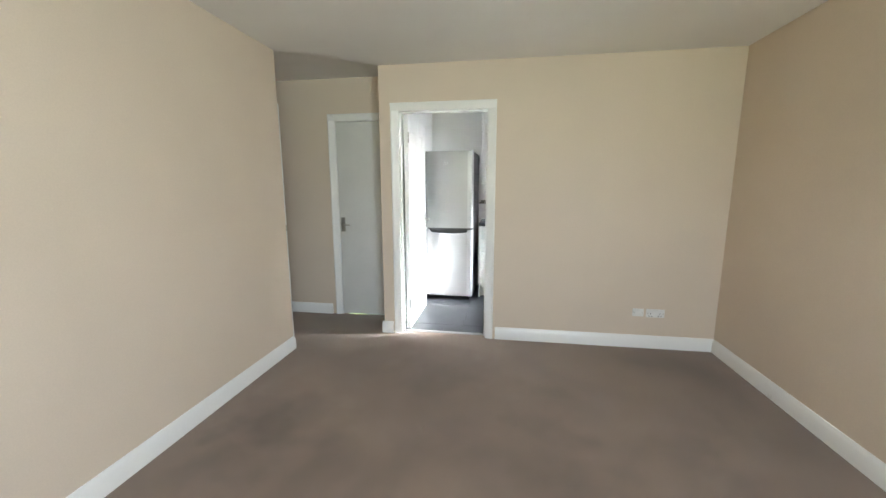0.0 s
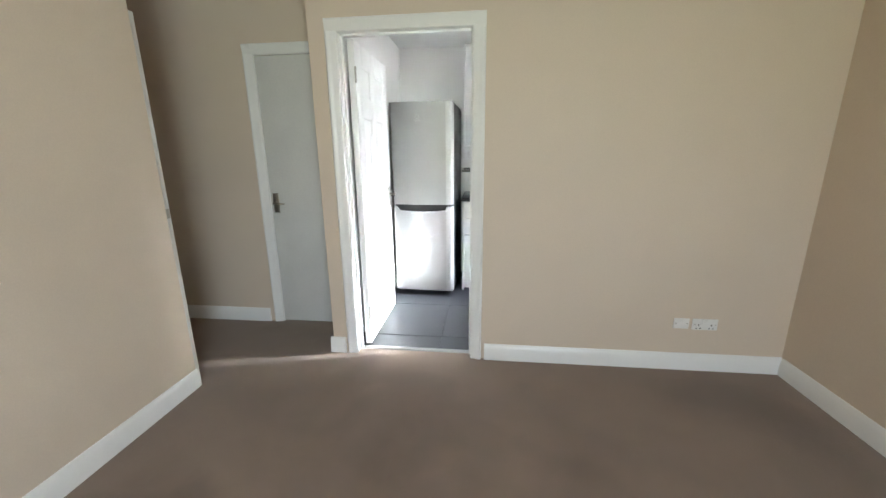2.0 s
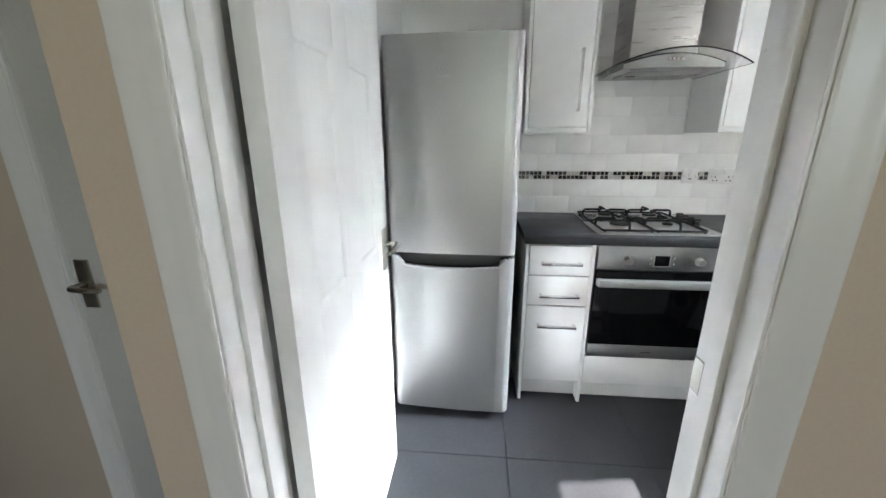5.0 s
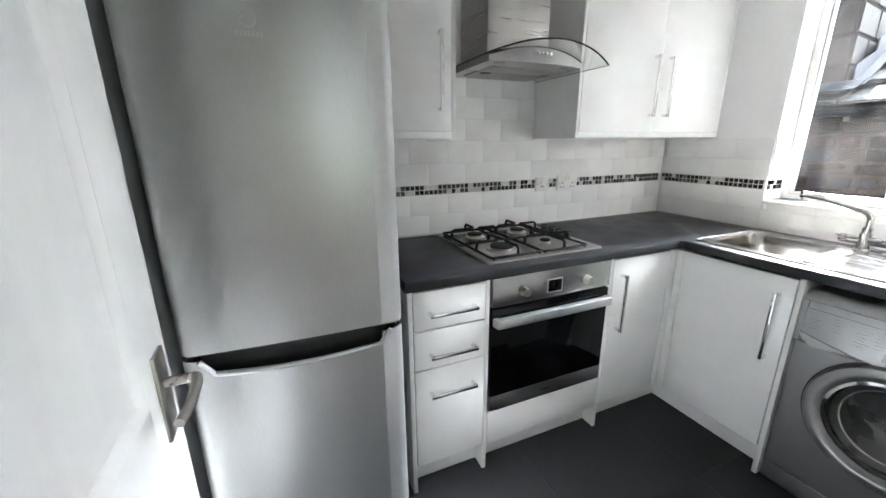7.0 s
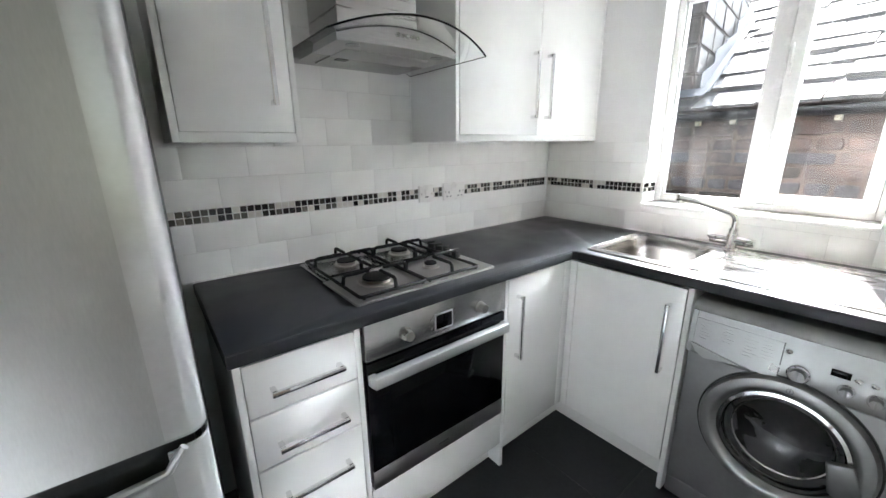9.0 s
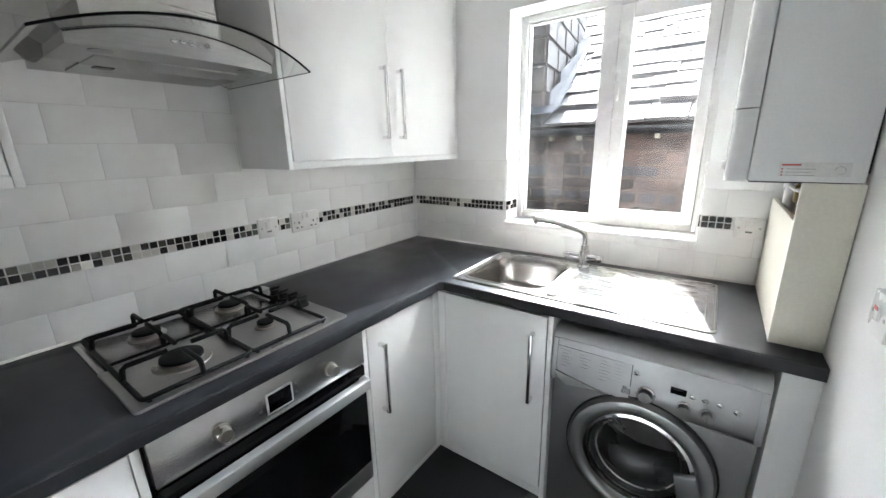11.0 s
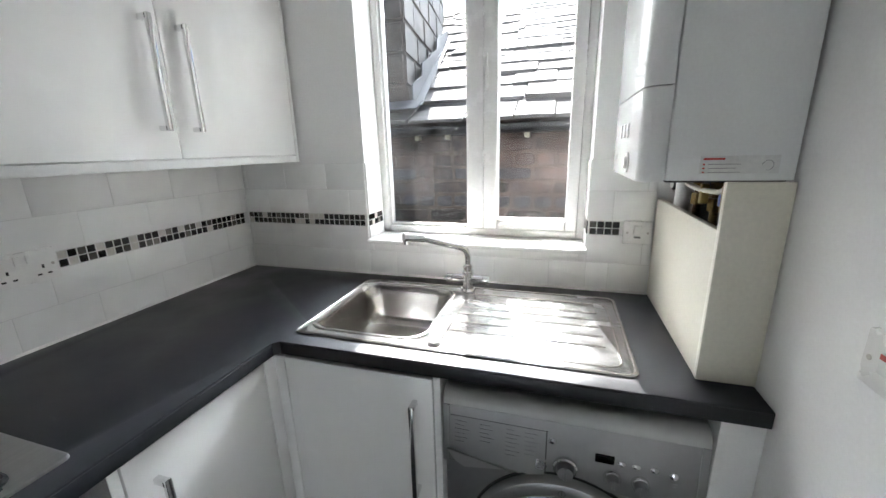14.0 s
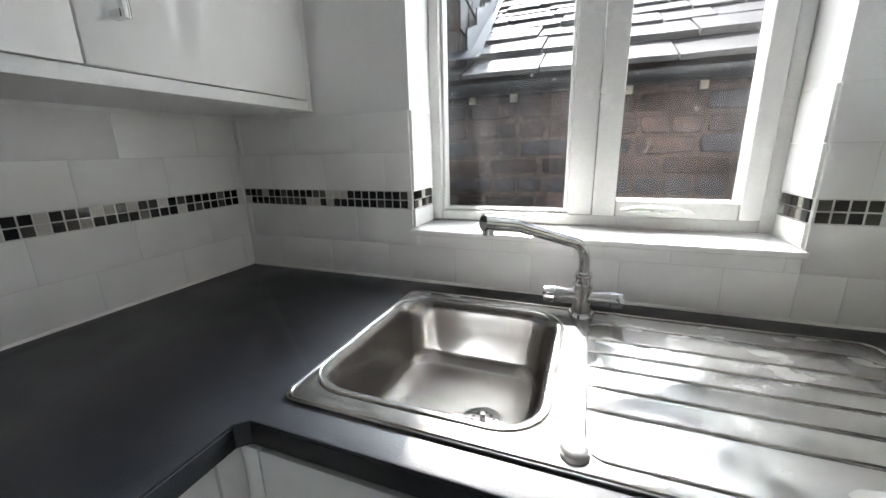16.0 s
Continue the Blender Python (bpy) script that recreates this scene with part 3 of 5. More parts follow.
def rear_window():
    w = thing("window_2", (1.55, -4.67, 0.85), "wide white living room window", "window")
    tagged(w, kind="structure")
    for b in ((0.0, 0.85, 0.05, 2.12), (2.05, 0.85, 2.1, 2.12), (0.05, 0.85, 2.05, 0.91), (0.05, 2.06, 2.05, 2.12), (0.68, 0.91, 0.73, 2.06), (1.37, 0.91, 1.42, 2.06)):
        part("window_bar", box(B(), b[0] + 0.5, -4.72, b[1], b[2] + 0.5, -4.66, b[3], 0.004), UPVC, w)
    part("window_sill", box(B(), 0.48, -4.66, 0.83, 2.60, -4.54, 0.852, 0.005), GLOSS_TRIM, w)


rear_window()

# ---- kitchen: fridge ----
def bar_handle(parent, a, b, out, r=0.006, mat=None):
    """A square bar handle with two posts, standing off a front along the vector out."""
    a, b, o = Vector(a), Vector(b), Vector(out)
    way = (b - a).normalized()
    bm = B()
    for q in (a + way * 0.008, b - way * 0.008):
        e = q + o * 0.030
        lo = [min(q[i], e[i]) - 0.0065 * (1 - abs(o[i])) for i in range(3)]
        hi = [max(q[i], e[i]) + 0.0065 * (1 - abs(o[i])) for i in range(3)]
        box(bm, *lo, *hi, 0.001)
    p, q = a + o * 0.024, b + o * 0.036
    lo = [min(p[i], q[i]) - (0.0065 if abs(o[i]) < 0.5 and abs(way[i]) < 0.5 else 0) for i in range(3)]
    hi = [max(p[i], q[i]) + (0.0065 if abs(o[i]) < 0.5 and abs(way[i]) < 0.5 else 0) for i in range(3)]
    box(bm, *lo, *hi, 0.002)
    return part("handle", bm, mat or CHROME, parent, "chrome bar handle")


FRIDGE_TURN = 2.5
fridge = thing("fridge_freezer", (0.31, 1.6, 0.0), "tall silver fridge freezer with dark sides, doors closed", "fridge")
FX0, FX1, FY = 0.033, 0.594, 1.285
part("body", box(B(), FX0 + 0.008, FY + 0.075, 0.03, FX1 - 0.004, 1.95, 1.725, 0.006), DARK_SIDE, fridge, "dark grey steel cabinet")
part("seal", box(B(), FX0 + 0.014, FY + 0.062, 0.06, FX1 - 0.012, FY + 0.076, 1.72), BLACK_PLASTIC, fridge)


def fridge_door(name, z0, z1, dip):
    """A door with rounded upright edges; dip: how far its top is scooped out for the hand."""
    bm = B()
    prof, r, n = [], 0.034, 7
    prof.append((FX0, FY + 0.062))
    for k in range(n + 1):
        a = radians(180 + 90 * k / n)
        prof.append((FX0 + r + r * math.cos(a), FY + r + r * math.sin(a)))
    for k in range(1, 48):
        u = k / 48
        prof.append((FX0 + r + (FX1 - FX0 - 2 * r) * u, FY - 0.006 * math.sin(math.pi * u)))
    for k in range(n + 1):
        a = radians(270 + 90 * k / n)
        prof.append((FX1 - r + r * math.cos(a), FY + r + r * math.sin(a)))
    prof.append((FX1, FY + 0.062))

    def top(x):
        u = (x - 0.075) / (0.555 - 0.075)
        if not dip or u <= 0 or u >= 1:
            return z1
        return z1 - dip * min(1.0, 16 * u, 16 * (1 - u)) * (0.72 + 0.28 * math.sin(math.pi * u))
    loft(bm, [[(x, y, z0) for x, y in prof], [(x, y, z0 + 0.012) for x, y in prof], [(x, y, top(x)) for x, y in prof]], True, False)
    if not dip:
        bm.faces.new([v for v in bm.verts if v.co.z > z0 + 0.02])
    return part(name, bm, FRIDGE_SILVER, fridge, "brushed silver door", smooth=30)


upper = fridge_door("fridge_door", 0.862, 1.735, 0)
lower = fridge_door("freezer_door", 0.05, 0.846, 0.05)
part("handle_recess", box(B(), 0.06, FY + 0.052, 0.76, 0.57, FY + 0.061, 0.868), GREY_RECESS, fridge, "dark grey hand recess")
pts = []
for k in range(49):
    u = k / 48
    x = 0.075 + 0.48 * u
    d = 0.05 * min(1.0, 16 * u, 16 * (1 - u)) * (0.72 + 0.28 * math.sin(math.pi * u))
    pts.append((x, FY - 0.004 - 0.006 * math.sin(math.pi * u), 0.845 - d))
part("handle_lip", tube(B(), pts, 0.0075, 8), FRIDGE_EDGE, lower, "pale silver lip")
for dz0, dz1, owner in ((0.055, 0.84, lower), (0.867, 1.73, upper)):
    arc = [(FX1 - 0.064, FY - 0.0025)] + [(FX1 - 0.034 + 0.0348 * math.cos(radians(t)), FY + 0.034 + 0.0348 * math.sin(radians(t))) for t in range(282, 361, 6)]
    arc += [(FX1 + 0.0008, FY + 0.058), (FX1 - 0.004, FY + 0.058)] + [(FX1 - 0.034 + 0.030 * math.cos(radians(t)), FY + 0.034 + 0.030 * math.sin(radians(t))) for t in (354, 318, 282)] + [(FX1 - 0.064, FY + 0.004)]
    part("edge_trim", extrude(B(), [(x, y, dz0) for x, y in arc], (0, 0, dz1 - dz0)), FRIDGE_EDGE, owner, "pale rounded edge", smooth=30)
bm = B()
tube(bm, [(0.284 + 0.016 * math.cos(k * math.tau / 20), FY - 0.0065, 1.612 + 0.016 * math.sin(k * math.tau / 20)) for k in range(20)], 0.0018, 6, True)
for k in range(7):
    box(bm, 0.258 + k * 0.008, FY - 0.0075, 1.578, 0.263 + k * 0.008, FY - 0.004, 1.588)
part("badge", bm, FRIDGE_EDGE, upper, "raised silver badge")
part("top_panel", box(B(), FX0 + 0.01, FY + 0.03, 1.726, FX1 - 0.01, 1.95, 1.736, 0.003), DARK_SIDE, fridge)
for x in (0.07, 0.55):
    part("foot", cyl(B(), (x, FY + 0.12, 0), (x, FY + 0.12, 0.032), 0.02), BLACK_PLASTIC, fridge)
    part("foot", cyl(B(), (x, 1.9, 0), (x, 1.9, 0.032), 0.02), BLACK_PLASTIC, fridge)
fridge.rotation_euler = (0, 0, radians(-FRIDGE_TURN))

# ---- kitchen: base units ----
FRONT = 1.452
GAP = 0.002


def front(name, x0, z0, x1, z1, parent, mat=CAB_WHITE):
    """A gloss front that faces -y."""
    return part(name, box(B(), x0 + GAP, FRONT, z0 + GAP, x1 - GAP, FRONT + 0.018, z1 - GAP, 0.0018), mat, parent, "gloss white front")


drawers = thing("drawer_unit", (0.81, 1.75, 0), "gloss white three-drawer base unit with chrome bar handles", "cabinet")
part("side_panel", box(B(), 0.650, FRONT + 0.002, 0, 0.667, 2.0, 0.87, 0.001), CARCASS, drawers)
part("side_panel", box(B(), 0.959, FRONT + 0.002, 0, 0.976, 2.0, 0.87, 0.001), CARCASS, drawers)
part("carcass", box(B(), 0.667, FRONT + 0.022, 0.13, 0.959, 2.0, 0.868), CARCASS, drawers)
part("plinth", box(B(), 0.667, 1.52, 0, 0.959, 1.536, 0.129), PLINTH, drawers, "pale recessed plinth")
for z0, z1, zh in ((0.711, 0.862, 0.778), (0.553, 0.709, 0.613), (0.125, 0.551, 0.450)):
    d = front("drawer_front", 0.667, z0, 0.959, z1, drawers)
    bar_handle(d, (0.722, FRONT, zh), (0.912, FRONT, zh), (0, -1, 0))

# oven housing with the built-in oven
housing = thing("oven_housing", (1.28, 1.75, 0), "white oven housing with a plain panel under the oven", "cabinet")
part("side_panel", box(B(), 1.578, FRONT + 0.002, 0, 1.596, 2.0, 0.87, 0.001), CARCASS, housing)
part("panel", box(B(), 0.978, FRONT + 0.001, 0.122, 1.577, FRONT + 0.019, 0.279, 0.0018), CAB_WHITE, housing, "gloss white panel")
part("shelf", box(B(), 0.977, FRONT + 0.022, 0.262, 1.578, 2.0, 0.279), CARCASS, housing)
part("plinth", box(B(), 0.977, 1.52, 0, 1.578, 1.536, 0.12), PLINTH, housing, "pale recessed plinth")

oven = thing("oven", (1.28, 1.7, 0.28), "stainless steel built-in oven with black glass door, closed", "oven")
part("body", box(B(), 0.99, FRONT + 0.02, 0.281, 1.568, 1.98, 0.866), DARK_SIDE, oven)
ctl = part("control_panel", box(B(), 0.984, FRONT - 0.006, 0.752, 1.574, FRONT + 0.02, 0.868, 0.002), STEEL_H, oven, "brushed steel control panel")
door = part("oven_door", box(B(), 0.984, FRONT - 0.004, 0.352, 1.574, FRONT + 0.018, 0.742, 0.003), BLACK_GLASS, oven, "black glass door")
part("window", box(B(), 1.06, FRONT - 0.0052, 0.405, 1.5, FRONT - 0.0035, 0.655, 0.001), BLACK_GLASS, door)
part("trim", box(B(), 0.984, FRONT - 0.005, 0.283, 1.574, FRONT + 0.018, 0.352, 0.002), STEEL_H, door, "brushed steel lower strip")
part("badge", box(B(), 1.245, FRONT - 0.0058, 0.313, 1.29, FRONT - 0.0045, 0.319), GREY_PRINT, door)
part("vent_gap", box(B(), 0.99, FRONT + 0.004, 0.742, 1.568, FRONT + 0.02, 0.752), BLACK_PLASTIC, oven)
bm = B()
extrude(bm, [(0.988, FRONT - 0.012, 0.672), (0.994, FRONT - 0.042, 0.672), (1.564, FRONT - 0.042, 0.672), (1.570, FRONT - 0.012, 0.672)], (0, 0, 0.036))
bmesh.ops.bevel(bm, geom=list(bm.edges), offset=0.004, segments=2, affect="EDGES", profile=0.5)
box(bm, 0.988, FRONT - 0.02, 0.674, 1.012, FRONT - 0.003, 0.706, 0.002)
box(bm, 1.546, FRONT - 0.02, 0.674, 1.570, FRONT - 0.003, 0.706, 0.002)
part("handle", bm, FRIDGE_EDGE, door, "flat steel door handle")
for x in (1.124, 1.440):
    part("knob", cyl(cyl(B(), (x, FRONT - 0.006, 0.800), (x, FRONT - 0.012, 0.800), 0.021, seg=28), (x, FRONT - 0.010, 0.800), (x, FRONT - 0.034, 0.800), 0.017, 0.0155, seg=28),
             SATIN, ctl, "steel control knob")
part("display_rim", box(B(), 1.236, FRONT - 0.0085, 0.770, 1.312, FRONT - 0.005, 0.830, 0.001), FRIDGE_EDGE, ctl)
part("display", box(B(), 1.241, FRONT - 0.0095, 0.775, 1.307, FRONT - 0.007, 0.825, 0.001), BLACK_GLASS, ctl, "black clock display")
for x in (1.222, 1.326):
    for z in (0.786, 0.814):
        part("button", cyl(B(), (x, FRONT - 0.006, z), (x, FRONT - 0.010, z), 0.0045, seg=14), CHROME, ctl)

corner = thing("corner_unit", (1.80, 1.75, 0), "gloss white corner base unit with an upright chrome handle", "cabinet")
d = front("door", 1.597, 0.128, 1.962, 0.862, corner)
bar_handle(d, (1.650, FRONT, 0.516), (1.650, FRONT, 0.792), (0, -1, 0))
part("carcass", box(B(), 1.597, FRONT + 0.022, 0.13, 2.585, 2.0, 0.868), CARCASS, corner)
part("post", box(B(), 1.963, FRONT - 0.001, 0.128, 2.018, FRONT + 0.05, 0.862, 0.0015), CAB_WHITE, corner, "gloss white corner post")
part("plinth", box(B(), 1.596, 1.52, 0, 2.080, 1.536, 0.127), PLINTH, corner, "pale recessed plinth")

SX = 2.000
sink_unit = thing("sink_unit", (2.3, 1.2, 0), "gloss white sink base unit with an upright chrome handle", "cabinet")
d = part("door", box(B(), SX, 0.982 + GAP, 0.130, SX + 0.018, 1.418 - GAP, 0.862, 0.0018), CAB_WHITE, sink_unit, "gloss white front")
bar_handle(d, (SX, 1.030, 0.520), (SX, 1.030, 0.800), (-1, 0, 0))
part("post", box(B(), SX + 0.0005, 1.419, 0.130, SX + 0.017, FRONT - 0.002, 0.862, 0.001), CAB_WHITE, sink_unit)
part("side_panel", box(B(), SX + 0.003, 0.963, 0, 2.58, 0.981, 0.87, 0.001), CARCASS, sink_unit)
part("back_panel", box(B(), 2.55, 0.981, 0.13, 2.57, 1.47, 0.7), CARCASS, sink_unit)
part("plinth", box(B(), 2.080, 0.981, 0, 2.096, 1.536, 0.127), PLINTH, sink_unit, "pale recessed plinth")

end_panel = solid("end_panel", box(B(), 2.012, 0.2915, 0, 2.56, 0.370, 0.871, 0.0015), CARCASS, "white filler panel at the end of the worktop", "cabinet panel")

# ---- washing machine ----
washer = thing("washing_machine", (2.28, 0.667, 0), "silver front-loading washing machine, door closed", "washing machine")
WX, WY0, WY1 = 1.995, 0.380, 0.956
DC = (0.667, 0.452)


def around(y0, z0, y1, z1, r):
    """Points round a rectangle, and the points on the door's circle that face them."""
    edge = [(y0 + (y1 - y0) * k / 14, z0) for k in range(14)] + [(y1, z0 + (z1 - z0) * k / 14) for k in range(14)]
    edge += [(y1 - (y1 - y0) * k / 14, z1) for k in range(14)] + [(y0, z1 - (z1 - z0) * k / 14) for k in range(14)]
    ang = [math.atan2(z - DC[1], y - DC[0]) for y, z in edge]
    return edge, [(DC[0] + r * math.cos(a), DC[1] + r * math.sin(a)) for a in ang]


at_x = lambda pts, x: [(x, y, z) for y, z in pts]
edge, hole = around(WY0 + 0.004, 0.022, WY1 - 0.004, 0.815, 0.17)
part("body", loft(B(), [at_x(hole, WX + 0.032), at_x(edge, WX + 0.032), at_x(edge, 2.53)], False, True), WM_SILVER, washer, smooth=30)
lid = [(2.54, WY0, 0.802), (WX + 0.007, WY0, 0.802)] + [(WX + 0.047 - 0.038 * math.cos(radians(a)), WY0, 0.804 + 0.034 * math.sin(radians(a))) for a in range(5, 91, 12)] + [(2.54, WY0, 0.838)]
part("lid", extrude(B(), lid, (0, WY1 - WY0, 0)), WM_LID_LIT, washer, "silver top with rolled front edge, coloured paler as if lit", smooth=30)
for y in (WY0 + 0.001, WY1 - 0.017):
    cap = [(WX + 0.03, y, 0.646), (WX - 0.007, y, 0.647), (WX - 0.006, y, 0.70), (WX + 0.004, y, 0.8015), (WX + 0.03, y, 0.8015)]
    part("side_cap", extrude(B(), cap, (0, 0.016, 0)), WM_SILVER, washer, "darker silver end cap")
fascia = B()
extrude(fascia, [(WX - 0.002, WY0 + 0.003, 0.648), (WX - 0.004, WY0 + 0.003, 0.652), (WX - 0.002, WY0 + 0.003, 0.70), (WX + 0.008, WY0 + 0.003, 0.801), (WX + 0.031, WY0 + 0.003, 0.801), (WX + 0.031, WY0 + 0.003, 0.648)], (0, WY1 - WY0 - 0.006, 0))
fascia = part("control_panel", fascia, WM_LIGHT, washer, "pale silver control panel")
edge, hole = around(WY0 + 0.006, 0.10, WY1 - 0.006, 0.646, 0.2)
inset, _ = around(WY0 + 0.009, 0.103, WY1 - 0.009, 0.643, 0.2)
part("front", loft(B(), [at_x(edge, WX + 0.031), at_x(edge, WX + 0.003), at_x(inset, WX), at_x(hole, WX), at_x(hole, WX + 0.031)]), WM_SILVER, washer, "silver front panel")
part("kick_plate", box(B(), WX + 0.002, WY0 + 0.006, 0.022, WX + 0.031, WY1 - 0.006, 0.097, 0.004), WM_SILVER, washer)
tray = B()
extrude(tray, [(WX + 0.0035, 0.945, 0.775), (WX - 0.0045, 0.945, 0.690), (WX - 0.0055, 0.900, 0.672), (WX - 0.006, 0.72, 0.652), (WX - 0.006, 0.708, 0.660), (WX + 0.0035, 0.708, 0.775)], (0.02, 0, 0))
tray = part("detergent_drawer", tray, WM_LIGHT, fascia, "pale silver detergent drawer")
bm = B()
extrude(bm, [(WX - 0.010, 0.944, 0.684), (WX - 0.010, 0.80, 0.657), (WX - 0.010, 0.90, 0.640), (WX - 0.010, 0.925, 0.655)], (0.012, 0, 0))
part("drawer_grip", bm, FRIDGE_EDGE, fascia, "scooped drawer grip")
for col, n in ((0.925, 6), (0.862, 5), (0.800, 7), (0.755, 6)):
    bm = B()
    for k in range(n):
        w = (0.035, 0.026, 0.031, 0.022)[(k + n) % 4]
        z = 0.762 - k * 0.011
        xs0 = WX + 0.0035 - (0.775 - z) * 0.094
        box(bm, xs0 - 0.0007, col - w, z, xs0 + 0.002, col, z + 0.0012)
    tagged(part("lettering", bm, FAINT_PRINT, tray), kind="stuff")


def ring_x(bm, cy, cz, prof, n=56, a0=0.0, a1=360.0):
    """A turned ring about an axis along x: profile rows of radius and x."""
    rings = [[(x, cy + r * math.cos(radians(a0 + (a1 - a0) * k / n)), cz + r * math.sin(radians(a0 + (a1 - a0) * k / n))) for k in range(n)] for r, x in prof]
    return loft(bm, rings)


groove = B()
extrude(groove, [(WX + 0.0030, 0.7045, 0.776), (WX - 0.0048, 0.7045, 0.655), (WX - 0.0048, 0.7075, 0.655), (WX + 0.0030, 0.7075, 0.776)], (0.004, 0, 0))
part("drawer_gap", groove, GREY_RECESS, fascia, "dark gap beside the drawer")


def dial(y, z, r):
    x = WX - 0.003 + (z - 0.7) * 0.12 * (1 if z > 0.7 else 0)
    bm = cyl(cyl(B(), (x + 0.004, y, z), (x - 0.006, y, z), r * 1.25, seg=28), (x - 0.004, y, z), (x - 0.022, y, z), r, r * 0.86, seg=28)
    box(bm, x - 0.025, y - 0.003, z - r * 0.8, x - 0.02, y + 0.003, z + r * 0.8, 0.001)
    knob = part("dial", bm, WM_LIGHT, fascia, "silver dial")
    part("dial_ring", ring_x(B(), y, z, [(r * 1.34, x + 0.004), (r * 1.34, x - 0.005), (r * 1.2, x - 0.008), (r * 1.1, x - 0.004)], 28), CHROME, knob, "chrome dial ring")


dial(0.662, 0.694, 0.020)
dial(0.562, 0.692, 0.014)
dial(0.505, 0.690, 0.014)
part("display", box(B(), WX - 0.002, 0.560, 0.724, WX + 0.008, 0.600, 0.744, 0.001), BLACK_GLASS, fascia, "black display")
for y in (0.545, 0.515, 0.480):
    part("button", ball(B(), (WX + 0.0015, y, 0.728), 0.010, 12, (0.5, 1, 0.7)), CHROME, fascia)
part("button", ball(B(), (WX + 0.004, 0.693, 0.752), 0.009, 12, (0.5, 1, 1)), CHROME, fascia)
part("button", ball(B(), (WX + 0.001, 0.442, 0.722), 0.010, 12, (0.5, 1, 1)), CHROME, fascia)
bm = B()
for k in range(6):
    box(bm, WX - 0.0025, 0.434, 0.668 + k * 0.007, WX + 0.001, 0.442, 0.671 + k * 0.007)
tagged(part("lettering", bm, FAINT_PRINT, fascia), kind="stuff")


wdoor = part("door", ring_x(B(), *DC, [(0.215, WX + 0.004), (0.216, WX - 0.010), (0.208, WX - 0.024), (0.185, WX - 0.030), (0.172, WX - 0.024), (0.165, WX - 0.012), (0.160, WX + 0.006)]),
             WM_LIGHT, washer, "silver door ring")
part("gasket", ring_x(B(), *DC, [(0.222, WX + 0.002), (0.222, WX - 0.004), (0.214, WX - 0.004), (0.214, WX + 0.002)]), BLACK_PLASTIC, washer, "black ring gap")
part("inner_ring", ring_x(B(), *DC, [(0.163, WX + 0.002), (0.162, WX - 0.014), (0.152, WX - 0.016), (0.146, WX + 0.01)]), CHROME, wdoor, "bright inner ring")
bowl = [(0.150, WX - 0.004), (0.135, WX + 0.006), (0.118, WX + 0.035), (0.09, WX + 0.06), (0.05, WX + 0.07), (0.0005, WX + 0.072)]
bm = ring_x(B(), *DC, bowl + [(r, x + 0.008) for r, x in reversed(bowl)] + [bowl[0]])
bmesh.ops.remove_doubles(bm, verts=bm.verts, dist=0.00001)
bmesh.ops.recalc_face_normals(bm, faces=bm.faces)
part("door_glass", bm, SMOKE, wdoor, "dark domed glass")
# thin chrome ring added to draw the bright arcs that show in the glass
for r, x in ((0.126, 0.0185),):
    part("bright_arc", ring_x(B(), *DC, [(r + 0.003, WX + x), (r, WX + x - 0.003), (r - 0.003, WX + x)]), CHROME, wdoor, "chrome ring added for the bright arcs in the glass")
part("drum", ring_x(B(), *DC, [(0.155, WX + 0.012), (0.165, WX + 0.09), (0.23, WX + 0.10), (0.23, WX + 0.38), (0.05, WX + 0.40), (0.001, WX + 0.40)]), DARK_DRUM, washer, "dim perforated steel drum")
bm = B()
extrude(bm, [(WX - 0.031, 0.503, 0.490), (WX - 0.031, 0.475, 0.415), (WX - 0.031, 0.490, 0.355), (WX - 0.031, 0.540, 0.375), (WX - 0.031, 0.560, 0.470)], (0.018, 0, 0))
bmesh.ops.bevel(bm, geom=list(bm.edges), offset=0.006, segments=3, affect="EDGES", profile=0.5)
part("door_grip", bm, WM_LIGHT, wdoor, "silver door grip")
bm = B()
tube(bm, [(WX - 0.031, 0.667 + 0.008 * math.cos(k * math.tau / 16), 0.644 + 0.008 * math.sin(k * math.tau / 16)) for k in range(16)], 0.0012, 6, True)
box(bm, WX - 0.0305, 0.6655, 0.639, WX - 0.029, 0.6685, 0.649)
box(bm, WX - 0.0305, 0.652, 0.629, WX - 0.029, 0.682, 0.632)
part("badge", bm, GREY_PRINT, wdoor)
for y in (0.43, 0.90):
    for x in (2.05, 2.48):
        part("foot", cyl(B(), (x, y, 0), (x, y, 0.024), 0.02), BLACK_PLASTIC, washer)

# ---- worktop, sink, tap ----
BOWL = (2.098, 1.048, 2.472, 1.402)
outer = [(0.640, 2.052), (0.640, 1.438), (1.985, 1.438), (2.0, 1.423), (2.0, 0.2915), (2.602, 0.2915), (2.602, 2.052)]
cut = rrect(BOWL[0] - 0.012, BOWL[1] - 0.012, BOWL[2] + 0.012, BOWL[3] + 0.012, 0.07, 0)
hob_cut = rrect(1.05, 1.53, 1.50, 1.96, 0.02, 0, 2)
worktop = thing("worktop", (1.6, 1.4, 0.872), "L-shaped charcoal laminate worktop on the base units", "worktop")
part("top", slab(B(), [(x, y, 0) for x, y in outer], [cut, hob_cut], 0.872, 0.910, 0.004), WORKTOP, worktop, smooth=30)
part("front_edging", box(B(), 0.642, 1.4362, 0.8735, 1.984, 1.4395, 0.9055, 0.001), WORKTOP, worktop)
part("front_edging", box(B(), 1.9982, 0.2925, 0.8735, 2.0015, 1.422, 0.9055, 0.001), WORKTOP, worktop)
bm = B()
